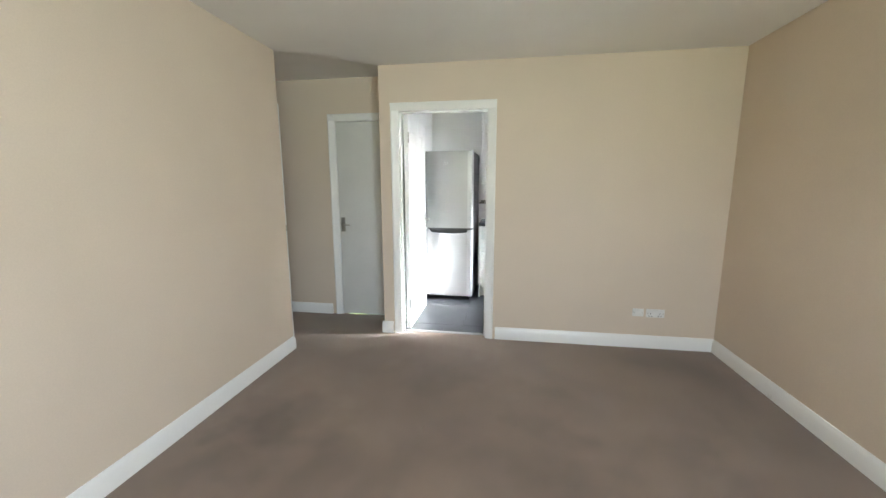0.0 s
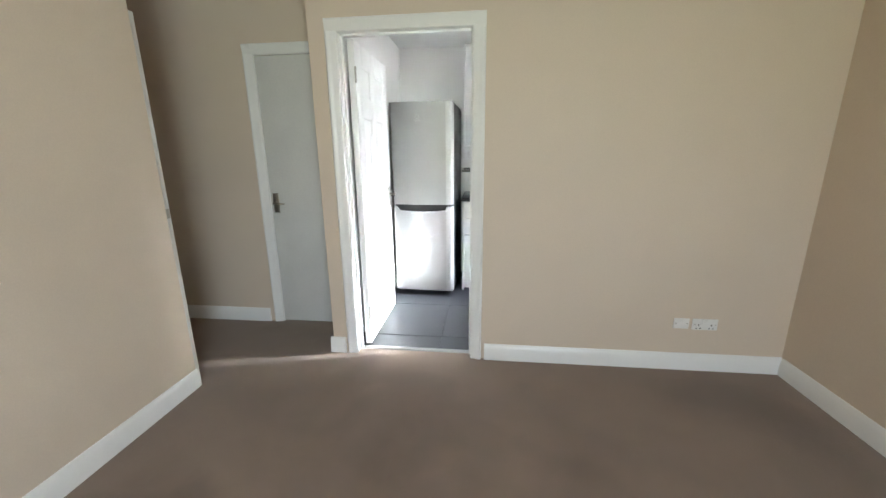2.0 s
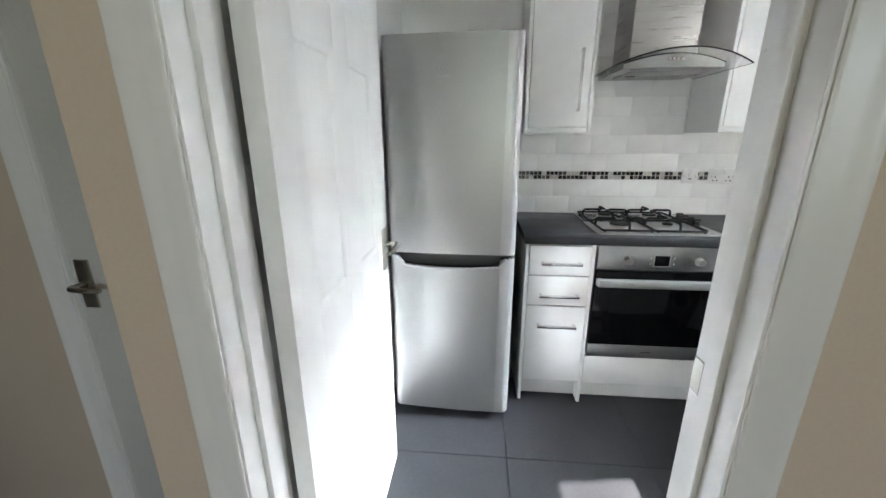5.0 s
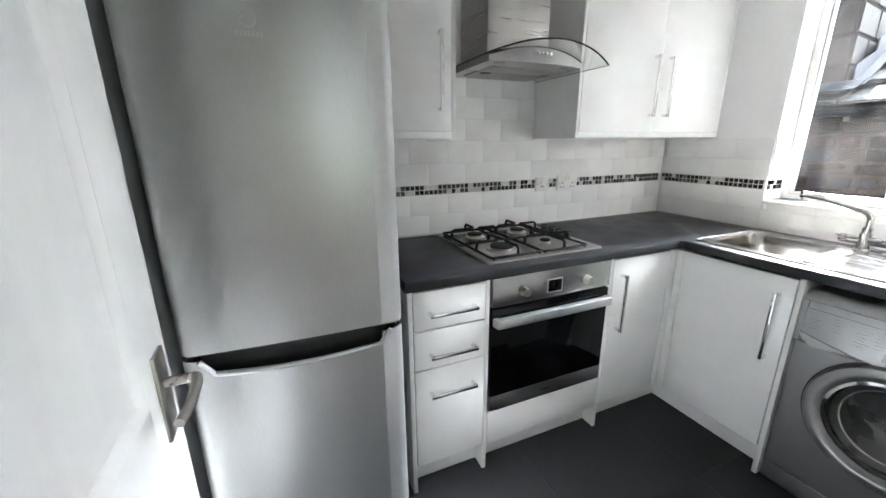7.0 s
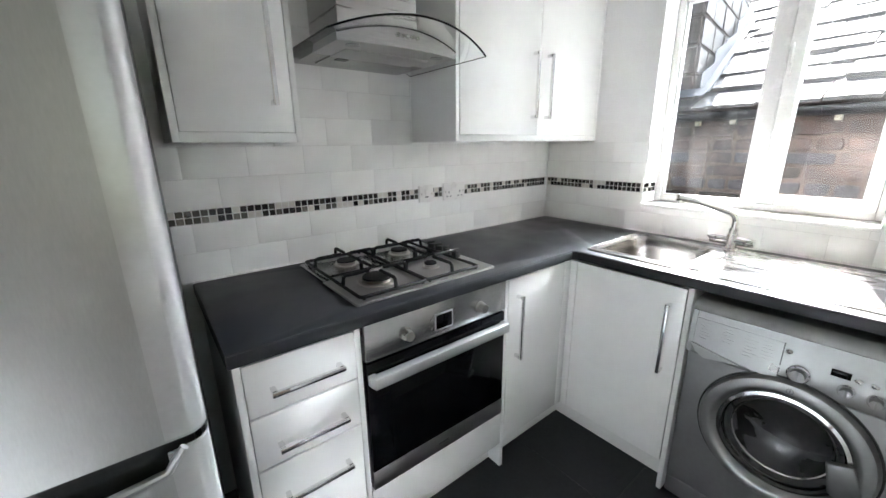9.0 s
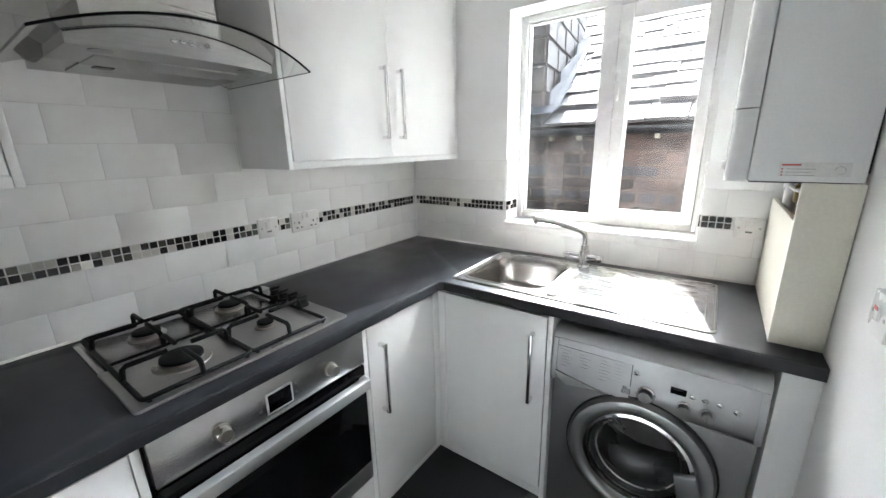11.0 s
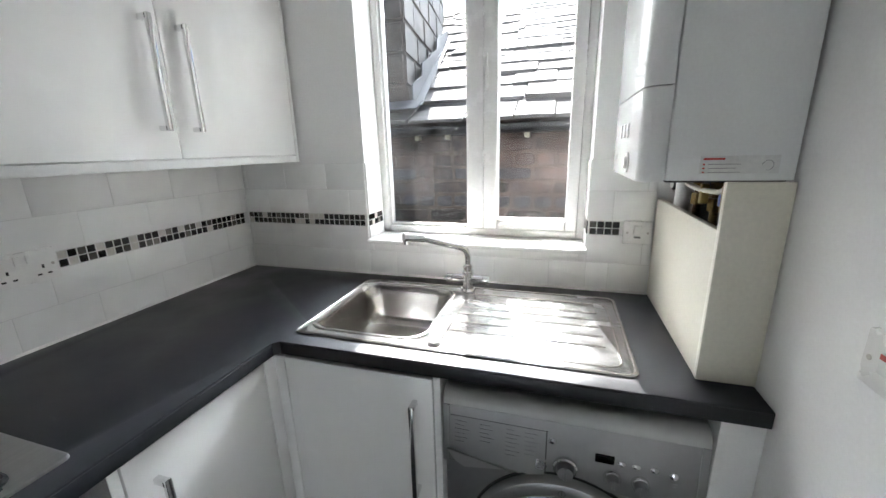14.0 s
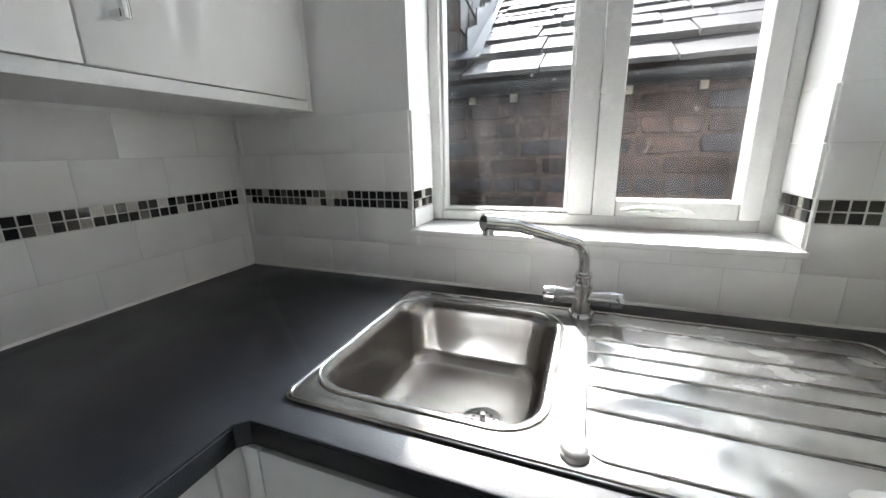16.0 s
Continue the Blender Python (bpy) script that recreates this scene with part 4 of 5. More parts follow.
for a, b in (((0.64, 2.0465, 0.910), (2.595, 2.0465, 0.910)), ((2.5965, 2.045, 0.910), (2.5965, 0.405, 0.910))):
    tube(bm, [a, b], 0.006, 8)
solid("sealant_bead", bm, CAULK, "white silicone bead along the back of the worktop", "sealant", kind="structure")

sink = thing("sink", (2.285, 0.967, 0.910), "stainless steel inset sink with drainer, empty", "sink")
bm = slab(B(), rrect(2.050, 0.514, 2.520, 1.420, 0.025, 0, 5), [rrect(*BOWL, 0.065, 0)], 0.9102, 0.9145, 0.0015)
rimplate = part("rim", bm, DRAINER_STEEL, sink, "steel rim and drainer", smooth=30)
rings = []
for d, z, r in ((0.0, 0.9145, 0.065), (0.004, 0.909, 0.065), (0.008, 0.895, 0.066), (0.014, 0.85, 0.066), (0.020, 0.80, 0.066), (0.028, 0.782, 0.066), (0.045, 0.771, 0.06), (0.075, 0.767, 0.05)):
    rings.append(rrect(BOWL[0] + d, BOWL[1] + d, BOWL[2] - d, BOWL[3] - d, r, z))
rings.append([(2.275 + (p[0] - 2.285) * 0.15, 1.165 + (p[1] - 1.225) * 0.17, 0.764) for p in rings[-1]])
part("bowl", loft(B(), rings, False, True), SINK_STEEL, sink, "deep polished bowl", smooth=50)
part("bowl_bead", tube(B(), rrect(BOWL[0] - 0.010, BOWL[1] - 0.010, BOWL[2] + 0.010, BOWL[3] + 0.010, 0.072, 0.9140), 0.0035, 8, True), SINK_STEEL, rimplate)
part("rim_bead", tube(B(), rrect(2.056, 0.520, 2.514, 1.414, 0.025, 0.9138), 0.0032, 8, True), SINK_STEEL, rimplate)
part("drainer_border", tube(B(), rrect(2.080, 0.545, 2.455, 0.992, 0.03, 0.9138), 0.0030, 8, True), SINK_STEEL, rimplate)
for x in (2.385, 2.335, 2.285, 2.228, 2.172):
    part("drainer_rib", tube(B(), [(x, 0.575, 0.9125), (x, 0.60, 0.9142), (x, 0.965, 0.9142), (x, 0.992, 0.9125)], 0.0032, 8), SINK_STEEL, rimplate)
waste = part("waste", cyl(cyl(B(), (2.275, 1.165, 0.762), (2.275, 1.165, 0.768), 0.043, 0.040, seg=32), (2.275, 1.165, 0.765), (2.275, 1.165, 0.770), 0.034, 0.03, seg=28), CHROME, sink, "chrome basket strainer")
for k in range(10):
    a = k * math.tau / 10
    part("slot", box(B(), 2.275 + 0.021 * math.cos(a) - 0.0028, 1.165 + 0.021 * math.sin(a) - 0.0028, 0.768, 2.275 + 0.021 * math.cos(a) + 0.0028, 1.165 + 0.021 * math.sin(a) + 0.0028, 0.7708), RECESS_SHADE, waste)
part("strainer_pin", cyl(B(), (2.275, 1.165, 0.768), (2.275, 1.165, 0.785), 0.005), CHROME, waste)
part("plug_knob", cyl(ball(B(), (2.083, 1.003, 0.919), 0.0175, 20, (1, 1, 0.42)), (2.083, 1.003, 0.9145), (2.083, 1.003, 0.920), 0.0185, 0.0175, seg=28), FRIDGE_EDGE, sink, "round chrome plug control")
part("overflow", box(B(), 2.463, 1.19, 0.868, 2.4645, 1.26, 0.882), RECESS_SHADE, sink)

tap = thing("mixer_tap", (2.492, 1.006, 0.9145), "chrome two-lever kitchen mixer tap with swivel spout", "tap")
part("base", cyl(cyl(B(), (2.492, 1.006, 0.9145), (2.492, 1.006, 0.922), 0.027, 0.025, seg=28), (2.492, 1.006, 0.92), (2.492, 1.006, 0.985), 0.021, seg=28), CHROME, tap)
bm = cyl(B(), (2.492, 0.952, 0.955), (2.492, 1.060, 0.955), 0.0175, seg=28)
part("valve_body", bm, CHROME, tap)
for s in (-1, 1):
    y = 1.006 + s * 0.056
    bm = cyl(B(), (2.492, y, 0.955), (2.492, y + s * 0.022, 0.955), 0.0185, 0.017, seg=28)
    tube(bm, [(2.488, y + s * 0.013, 0.955), (2.470, y + s * 0.016, 0.968), (2.445, y + s * 0.018, 0.972)], [0.006, 0.005, 0.0045], 8)
    part("lever", bm, CHROME, tap, "chrome tap lever")
part("collar", cyl(cyl(B(), (2.492, 1.006, 0.983), (2.492, 1.006, 1.010), 0.0165, seg=24), (2.492, 1.006, 1.0), (2.492, 1.006, 1.004), 0.018, seg=24), CHROME, tap)
A, T = Vector((2.492, 1.006, 0.0)), Vector((2.335, 1.184, 0.0))
u = (T - A).normalized()
L = (T - A).length
spine = [A + Vector((0, 0, 1.005)), A + Vector((0, 0, 1.035))]
for k in range(1, 8):
    a = radians(80 * k / 7)
    spine.append(A + u * 0.045 * (1 - math.cos(a)) + Vector((0, 0, 1.035 + 0.045 * math.sin(a))))
spine.append(A + u * (L - 0.07) + Vector((0, 0, 1.125)))
part("spout", tube(B(), spine, 0.0115, 14), CHROME, tap, "swept chrome spout")
e = spine[-1]
bm = tube(B(), [e - u * 0.004, e + u * 0.068 + Vector((0, 0, 0.012))], [0.014, 0.0155], 16)
cyl(bm, e + u * 0.057 + Vector((0, 0, 0.012)), e + u * 0.057 + Vector((0, 0, -0.012)), 0.011, seg=18)
part("aerator", bm, CHROME, tap, "chrome spout end")

# ---- gas hob ----
HX0, HX1, HY0, HY1, HZ = 0.990, 1.562, 1.492, 2.000, 0.918
hob = thing("gas_hob", (1.276, 1.746, 0.910), "stainless steel four-burner gas hob with black iron pan supports", "hob")
part("plate", slab(B(), rrect(HX0, HY0, HX1, HY1, 0.012, 0, 4), [], 0.9103, HZ, 0.004), STEEL_H, hob, "brushed steel top", smooth=30)
part("well", slab(B(), rrect(HX0 + 0.025, HY0 + 0.022, 1.492, HY1 - 0.022, 0.02, 0, 4), [], HZ - 0.002, HZ + 0.0012, 0.001), STEEL_H, hob, smooth=30)
BURNERS = ((1.135, 1.635, 0.050), (1.365, 1.640, 0.024), (1.375, 1.880, 0.036), (1.135, 1.880, 0.036))
for x, y, r in BURNERS:
    b = part("burner", cyl(cyl(B(), (x, y, HZ), (x, y, HZ + 0.005), r * 1.35, r * 1.3, seg=32), (x, y, HZ + 0.004), (x, y, HZ + 0.014), r * 0.95, r * 1.05, seg=32), SATIN, hob, "steel burner ring")
    part("cap", cyl(cyl(B(), (x, y, HZ + 0.0135), (x, y, HZ + 0.020), r, r * 0.97, seg=32), (x, y, HZ + 0.020), (x, y, HZ + 0.022), r * 0.97, r * 0.8, seg=32), BLACK_IRON, b, "black enamel burner cap")
    part("spark_plug", cyl(B(), (x - r * 1.12, y + 0.004, HZ), (x - r * 1.12, y + 0.004, HZ + 0.015), 0.0025, seg=8), PIPE_WHITE, b)
for x0, x1, pair in ((1.012, 1.252, (0, 3)), (1.256, 1.490, (1, 2))):
    support = part("pan_support", tube(B(), rrect(x0, 1.510, x1, 1.985, 0.012, HZ + 0.010, 3), 0.0058, 8, True), BLACK_IRON, hob, "black cast iron pan support")
    for x in (x0 + 0.012, x1 - 0.012):
        for y in (1.512, 1.983):
            part("foot", cyl(B(), (x, y, HZ), (x, y, HZ + 0.012), 0.005, seg=8), BLACK_PLASTIC, support)
    for k in pair:
        cx, cy, r = BURNERS[k]
        up = HZ + 0.044
        r = max(r * 0.55, 0.018)
        for ex, ey in ((x0, cy), (x1, cy), (cx, 1.510 if cy < 1.75 else 1.985), (cx, 1.750)):
            v = Vector((cx - ex, cy - ey, 0)).normalized()
            bm = tube(B(), [(ex, ey, HZ + 0.008), (ex + v.x * 0.004, ey + v.y * 0.004, up - 0.006), (ex + v.x * 0.012, ey + v.y * 0.012, up), (cx - v.x * r, cy - v.y * r, up)], 0.0062, 8)
            part("finger", bm, BLACK_IRON, support)
    part("cross_bar", tube(B(), [(x0, 1.750, HZ + 0.010), (x1, 1.750, HZ + 0.010)], 0.0045, 8), BLACK_IRON, support)
for k in range(4):
    y = 1.688 + k * 0.056
    bm = cyl(cyl(B(), (1.528, y, HZ), (1.528, y, HZ + 0.006), 0.021, seg=24), (1.528, y, HZ + 0.005), (1.528, y, HZ + 0.024), 0.017, 0.0155, seg=24)
    box(bm, 1.510, y - 0.004, HZ + 0.020, 1.546, y + 0.004, HZ + 0.034, 0.002)
    part("knob", bm, BLACK_PLASTIC, hob, "black control knob")
part("badge", box(B(), 1.30, HY0 + 0.006, HZ - 0.0005, 1.335, HY0 + 0.013, HZ + 0.0008), GREY_PRINT, hob)

# ---- cooker hood ----
hood = thing("cooker_hood", (1.29, 1.85, 1.655), "stainless steel chimney cooker hood with curved glass", "cooker hood")
part("chimney", box(B(), 1.137, 1.800, 1.715, 1.443, 2.050, CEIL - 0.002, 0.004), STEEL, hood, "brushed steel chimney")
HC, HW = 1.288, 0.285


def arch(x, w=HW, h=0.058, z=1.657):
    return z + h * (1 - ((x - HC) / w) ** 2)


bm = B()
N = 24
xs = [1.068 + (1.508 - 1.068) * k / N for k in range(N + 1)]
loft(bm, [[(x, 1.662 - 0.03 * (1 - ((x - HC) / 0.22) ** 2), 1.655) for x in xs] + [(x, 2.049, 1.655) for x in reversed(xs)],
          [(x, 1.662 - 0.03 * (1 - ((x - HC) / 0.22) ** 2), arch(x) - 0.003) for x in xs] + [(x, 2.049, arch(x) - 0.003) for x in reversed(xs)]], True, True)
canopy = part("canopy", bm, STEEL_H, hood, "brushed steel canopy", smooth=30)
part("filter", box(B(), 1.13, 1.74, 1.6515, 1.446, 2.0, 1.6555, 0.001), STEEL_H, canopy, "metal grease filter")
part("filter_catch", box(B(), 1.16, 1.87, 1.6495, 1.20, 1.90, 1.652), BLACK_PLASTIC, canopy)
for x in (1.13, 1.446):
    part("lamp", cyl(B(), (x, 1.69, 1.653), (x, 1.69, 1.6555), 0.022, seg=24), WM_LIGHT, canopy)
for k in range(5):
    x = 1.252 + k * 0.018
    part("button", cyl(B(), (x, 1.634, 1.688), (x, 1.624, 1.688), 0.006, seg=14), CHROME, canopy)
bm = B()
xs = [HC - HW + 2 * HW * k / 32 for k in range(33)]


def lip(x):
    return 1.575 - 0.055 * (1 - ((x - HC) / HW) ** 2)


top = [[(x, lip(x) + (2.045 - lip(x)) * j / 6, arch(x) + 0.003) for x in xs] for j in range(7)]
bot = [[(x, lip(x) + (2.045 - lip(x)) * j / 6, arch(x) - 0.003) for x in xs] for j in range(7)]
ring = [row for row in top] + [row for row in reversed(bot)] + [top[0]]
loft(bm, ring, closed=False)
bmesh.ops.remove_doubles(bm, verts=bm.verts, dist=0.0001)
bmesh.ops.holes_fill(bm, edges=[e for e in bm.edges if len(e.link_faces) == 1], sides=0)
pane = part("glass_canopy", bm, CLEAR, hood, "curved clear glass", smooth=30)
part("glass_edge", tube(B(), [(x, lip(x) - 0.001, arch(x)) for x in xs], 0.0028, 6), BLACK_GLASS, hood, "dark polished glass edge")
part("canopy_trim", tube(B(), [(x, 1.660 - 0.03 * (1 - ((x - HC) / 0.22) ** 2), arch(x) - 0.004) for x in [1.068 + 0.44 * k / 24 for k in range(25)]], 0.0022, 6), BLACK_PLASTIC, hood)

# ---- wall units ----
CT, CB = 2.275, 1.376


def wall_unit(x0, x1, doors, label):
    u = thing("wall_cabinet", ((x0 + x1) / 2, 1.9, CB), label, "cabinet", "wall cabinets")
    part("carcass", box(B(), x0 + 0.016, 1.756, CB + 0.024, x1 - 0.016, 2.048, CT - 0.018), CARCASS, u)
    part("side_panel", box(B(), x0, 1.736, CB, x0 + 0.016, 2.049, CT, 0.0015), CARCASS, u)
    part("side_panel", box(B(), x1 - 0.016, 1.736, CB, x1, 2.049, CT, 0.0015), CARCASS, u)
    part("bottom_panel", box(B(), x0 + 0.016, 1.737, CB, x1 - 0.016, 2.049, CB + 0.024, 0.001), CARCASS, u)
    part("top_panel", box(B(), x0 + 0.016, 1.737, CT - 0.018, x1 - 0.016, 2.049, CT, 0.001), CARCASS, u)
    for a, b, hx in doors:
        d = part("door", box(B(), a + 0.003 * (a < 2), 1.735, CB + 0.027, b - 0.003, 1.755, CT - 0.02, 0.0018), CAB_WHITE, u, "gloss white door")
        bar_handle(d, (hx, 1.735, 1.475), (hx, 1.735, 1.757), (0, -1, 0))


wall_unit(0.640, 0.966, ((0.656, 0.950, 0.895),), "gloss white single wall cabinet beside the cooker hood")
wall_unit(1.574, 2.590, ((1.590, 2.077, 2.030), (2.077, 2.574, 2.130)), "gloss white double wall cabinet in the corner")


# ---- sockets and switches ----
def plate_on(axis, c, w, h, d, label, name="wall_socket", kind2="double"):
    """A switch or socket plate of width w and height h centred at c; axis: the way it faces."""
    o = Vector(axis)
    s = Vector((0, 0, 1)).cross(o)
    root = thing(name, c, label, "switch" if "switch" in name else "socket")
    m = Matrix((( s.x, 0, o.x, c[0]), (s.y, 0, o.y, c[1]), (0, 1, 0, c[2]), (0, 0, 0, 1)))

    def put(pname, bm, mat, lab=""):
        bmesh.ops.transform(bm, matrix=m, verts=bm.verts)
        return part(pname, bm, mat, root, lab)
    put("faceplate", box(B(), -w / 2, -h / 2, 0, w / 2, h / 2, d, 0.003), SWITCH)
    for x in (-w / 2 + 0.013, w / 2 - 0.013):
        put("screw", cyl(B(), (x, 0, d), (x, 0, d + 0.001), 0.004, seg=12), SATIN)
    if kind2 == "double":
        for cx in (-0.036, 0.036):
            for px, pz, pw, ph in ((0, 0.005, 0.005, 0.010), (-0.011, -0.016, 0.009, 0.005), (0.011, -0.016, 0.009, 0.005)):
                put("pin_hole", box(B(), cx + px - pw / 2, pz - ph / 2 - 0.008, d - 0.001, cx + px + pw / 2, pz + ph / 2 - 0.008, d + 0.0008), BLACK_PLASTIC)
        for cx in (-0.012, 0.012):
            put("rocker", box(B(), cx - 0.007, 0.012, d - 0.001, cx + 0.007, 0.034, d + 0.004, 0.001), SWITCH)
    if kind2 == "fuse":
        put("rocker", box(B(), -0.012, -0.004, d - 0.001, 0.012, 0.024, d + 0.004, 0.001), SWITCH)
        put("indicator", box(B(), -0.010, -0.018, d - 0.001, 0.010, -0.012, d + 0.001), GREY_PRINT)
    if kind2 == "red":
        put("rocker", box(B(), -0.010, -0.010, d - 0.001, 0.010, 0.018, d + 0.005, 0.0015), SWITCH)
        put("indicator", box(B(), -0.009, 0.010, d + 0.003, 0.009, 0.017, d + 0.0056), RED, "red switch mark")
    return root


plate_on((0, -1, 0), (1.643, 2.050, 1.134), 0.086, 0.080, 0.010, "white fused switch on the tiles", "wall_switch", "fuse")
plate_on((0, -1, 0), (1.819, 2.050, 1.134), 0.142, 0.086, 0.010, "white double socket on the tiles")
plate_on((-1, 0, 0), (2.600, 0.451, 1.125), 0.088, 0.076, 0.010, "white fused switch beside the window", "wall_switch", "fuse")
plate_on((0, 1, 0), (1.791, 0.290, 1.129), 0.090, 0.078, 0.012, "white surface-mounted cooker switch with red mark", "wall_switch", "red")
plate_on((0, 1, 0), (1.686, 0.290, 1.143), 0.083, 0.076, 0.012, "white surface-mounted blank switch box", "wall_switch", "blank")
plate_on((0, -1, 0), (2.183, 0.175, 0.302), 0.142, 0.070, 0.009, "white double socket above the skirting")
plate_on((0, -1, 0), (2.050, 0.175, 0.304), 0.088, 0.066, 0.009, "white blank socket plate above the skirting", "wall_socket", "blank")

# ---- boiler and its boxing ----
boiler = thing("boiler", (2.28, 0.42, 1.336), "white wall-mounted gas boiler", "boiler")
part("casing", box(B(), 2.085, 0.2965, 1.338, 2.495, 0.508, 2.06, 0.004), BOILER_WHITE, boiler, "pale grey-white side casing")
part("underside", box(B(), 2.092, 0.312, 1.3345, 2.488, 0.505, 1.3385), DARK_SIDE, boiler, "dark plate on the underside")
# dark strip put in the gap to the wall, as its shade
part("back_gap_shade", box(B(), 2.10, 0.291, 1.36, 2.48, 0.300, 2.05), RECESS_SHADE, boiler)


def cover(z0, z1):
    pts2 = [(2.085, 0.5105)]
    for k in range(7):
        a = radians(180 - 90 * k / 6)
        pts2.append((2.085 + 0.035 + 0.035 * math.cos(a), 0.523 + 0.035 * math.sin(a)))
    for k in range(7):
        a = radians(90 - 90 * k / 6)
        pts2.append((2.495 - 0.035 + 0.035 * math.cos(a), 0.523 + 0.035 * math.sin(a)))
    pts2.append((2.495, 0.5105))
    b = B()
    extrude(b, [(x, y, z0) for x, y in pts2], (0, 0, z1 - z0))
    return b


flap = part("lower_cover", cover(1.336, 1.515), BOILER_WHITE, boiler, "glossy lower cover", smooth=30)
part("front_cover", cover(1.518, 2.058), BOILER_WHITE, boiler, "glossy front cover", smooth=30)
part("dial", cyl(cyl(B(), (2.225, 0.557, 1.370), (2.225, 0.5605, 1.370), 0.023, seg=28), (2.225, 0.559, 1.370), (2.225, 0.567, 1.370), 0.015, 0.012, seg=28), PIPE_WHITE, flap, "round control dial")
for x in (2.25, 2.30, 2.35):
    part("button", box(B(), x - 0.009, 0.557, 1.425, x + 0.009, 0.5605, 1.458, 0.0015), PIPE_WHITE, flap)
part("label_panel", box(B(), 2.40, 0.5575, 1.37, 2.45, 0.5588, 1.385), GREY_PRINT, flap)
sticker = part("sticker", box(B(), 2.0832, 0.325, 1.352, 2.0848, 0.452, 1.385), PIPE_WHITE, boiler, "white sticker with red print")
bm = B()
box(bm, 2.0826, 0.412, 1.3775, 2.0834, 0.447, 1.3812)
for k in range(3):
    box(bm, 2.0826, 0.4435, 1.368 - k * 0.0075, 2.0834, 0.447, 1.371 - k * 0.0075)
tagged(part("lettering", bm, RED, sticker, "red print"), kind="stuff")
bm = B()
for k in range(3):
    box(bm, 2.0828, 0.385 + 0.008 * (k % 2), 1.3690 - k * 0.0075, 2.0834, 0.438, 1.3699 - k * 0.0075)
tube(bm, [(2.0826, 0.343 + 0.009 * math.cos(k * math.tau / 14), 1.367 + 0.009 * math.sin(k * math.tau / 14)) for k in range(12)], 0.0004, 5)
tagged(part("lettering", bm, GREY_PRINT, sticker), kind="stuff")

boxing = thing("pipe_boxing", (2.34, 0.345, 0.911), "ivory painted boxing under the boiler, open at the top", "boxing")
part("front_board", box(B(), 2.080, 0.2925, 0.911, 2.096, 0.403, 1.336, 0.002), BOXING, boxing)
part("side_board", box(B(), 2.0965, 0.387, 0.911, 2.598, 0.402, 1.240, 0.002), BOXING, boxing)
# near-black sheet along the wall: shade painted into the boxing's gap
part("gap_shadow", box(B(), 2.098, 0.2905, 0.911, 2.59, 0.292, 1.33), RECESS_SHADE, boxing)

pipes = thing("boiler_pipes", (2.3, 0.35, 1.0), "tangle of copper and brass pipes under the boiler", "pipes")
for x, y, mat in ((2.15, 0.35, COPPER), (2.20, 0.33, COPPER), (2.25, 0.36, BRASS), (2.31, 0.34, COPPER), (2.37, 0.36, COPPER)):
    part("pipe", cyl(B(), (x, y, 0.95), (x, y, 1.337), 0.0085, seg=14), mat, pipes)
    part("fitting", cyl(cyl(B(), (x, y, 1.255), (x, y, 1.285), 0.015, seg=6), (x, y, 1.30), (x, y, 1.322), 0.0135, seg=6), BRASS, pipes, "brass compression fitting")
part("valve_handle", box(B(), 2.245, 0.375, 1.272, 2.262, 0.392, 1.318, 0.003), YELLOW, pipes, "yellow valve handle")
part("valve_handle", box(B(), 2.185, 0.352, 1.272, 2.205, 0.372, 1.300, 0.004), BLUE, pipes, "blue valve handle")
part("valve_handle", box(B(), 2.14, 0.368, 1.265, 2.155, 0.385, 1.325, 0.004), BRASS, pipes)
part("hose", tube(B(), [(2.42, 0.37, 1.33), (2.40, 0.385, 1.315), (2.34, 0.392, 1.307), (2.26, 0.388, 1.303), (2.18, 0.38, 1.306), (2.13, 0.36, 1.33)], 0.006, 10), SATIN, pipes, "braided metal hose")
part("waste_pipe", cyl(cyl(B(), (2.455, 0.37, 0.93), (2.455, 0.37, 1.337), 0.0165, seg=20), (2.455, 0.37, 1.24), (2.455, 0.37, 1.305), 0.021, seg=20), PIPE_WHITE, pipes, "white plastic waste pipe")
part("gauge", cyl(cyl(B(), (2.51, 0.36, 1.30), (2.51, 0.385, 1.30), 0.024, seg=24), (2.51, 0.385, 1.30), (2.51, 0.387, 1.30), 0.02, seg=24), BLACK_PLASTIC, pipes, "black pressure gauge")
part("collar", cyl(B(), (2.455, 0.37, 1.308), (2.455, 0.37, 1.334), 0.0195, seg=20), BLACK_PLASTIC, pipes, "black rubber collar")
part("gauge_face", cyl(B(), (2.51, 0.3868, 1.30), (2.51, 0.3885, 1.30), 0.0185, seg=24), PIPE_WHITE, pipes, "white gauge face")
part("gauge_stem", cyl(B(), (2.51, 0.36, 1.28), (2.51, 0.36, 1.337), 0.007, seg=10), BRASS, pipes)
# dark sheet before the white wall: shade among the pipes, put in as colour
part("pipe_shade", box(B(), 2.12, 0.2935, 1.16, 2.52, 0.300, 1.34), RECESS_SHADE, pipes, "dark sheet painted as the shade behind the pipes")

# ---- window over the sink ----
window = thing("window_1", (2.78, 1.03, 1.06), "white plastic kitchen window with one opening sash, closed", "window")
tagged(window, kind="structure")
WF0, WF1 = 2.742, 2.812


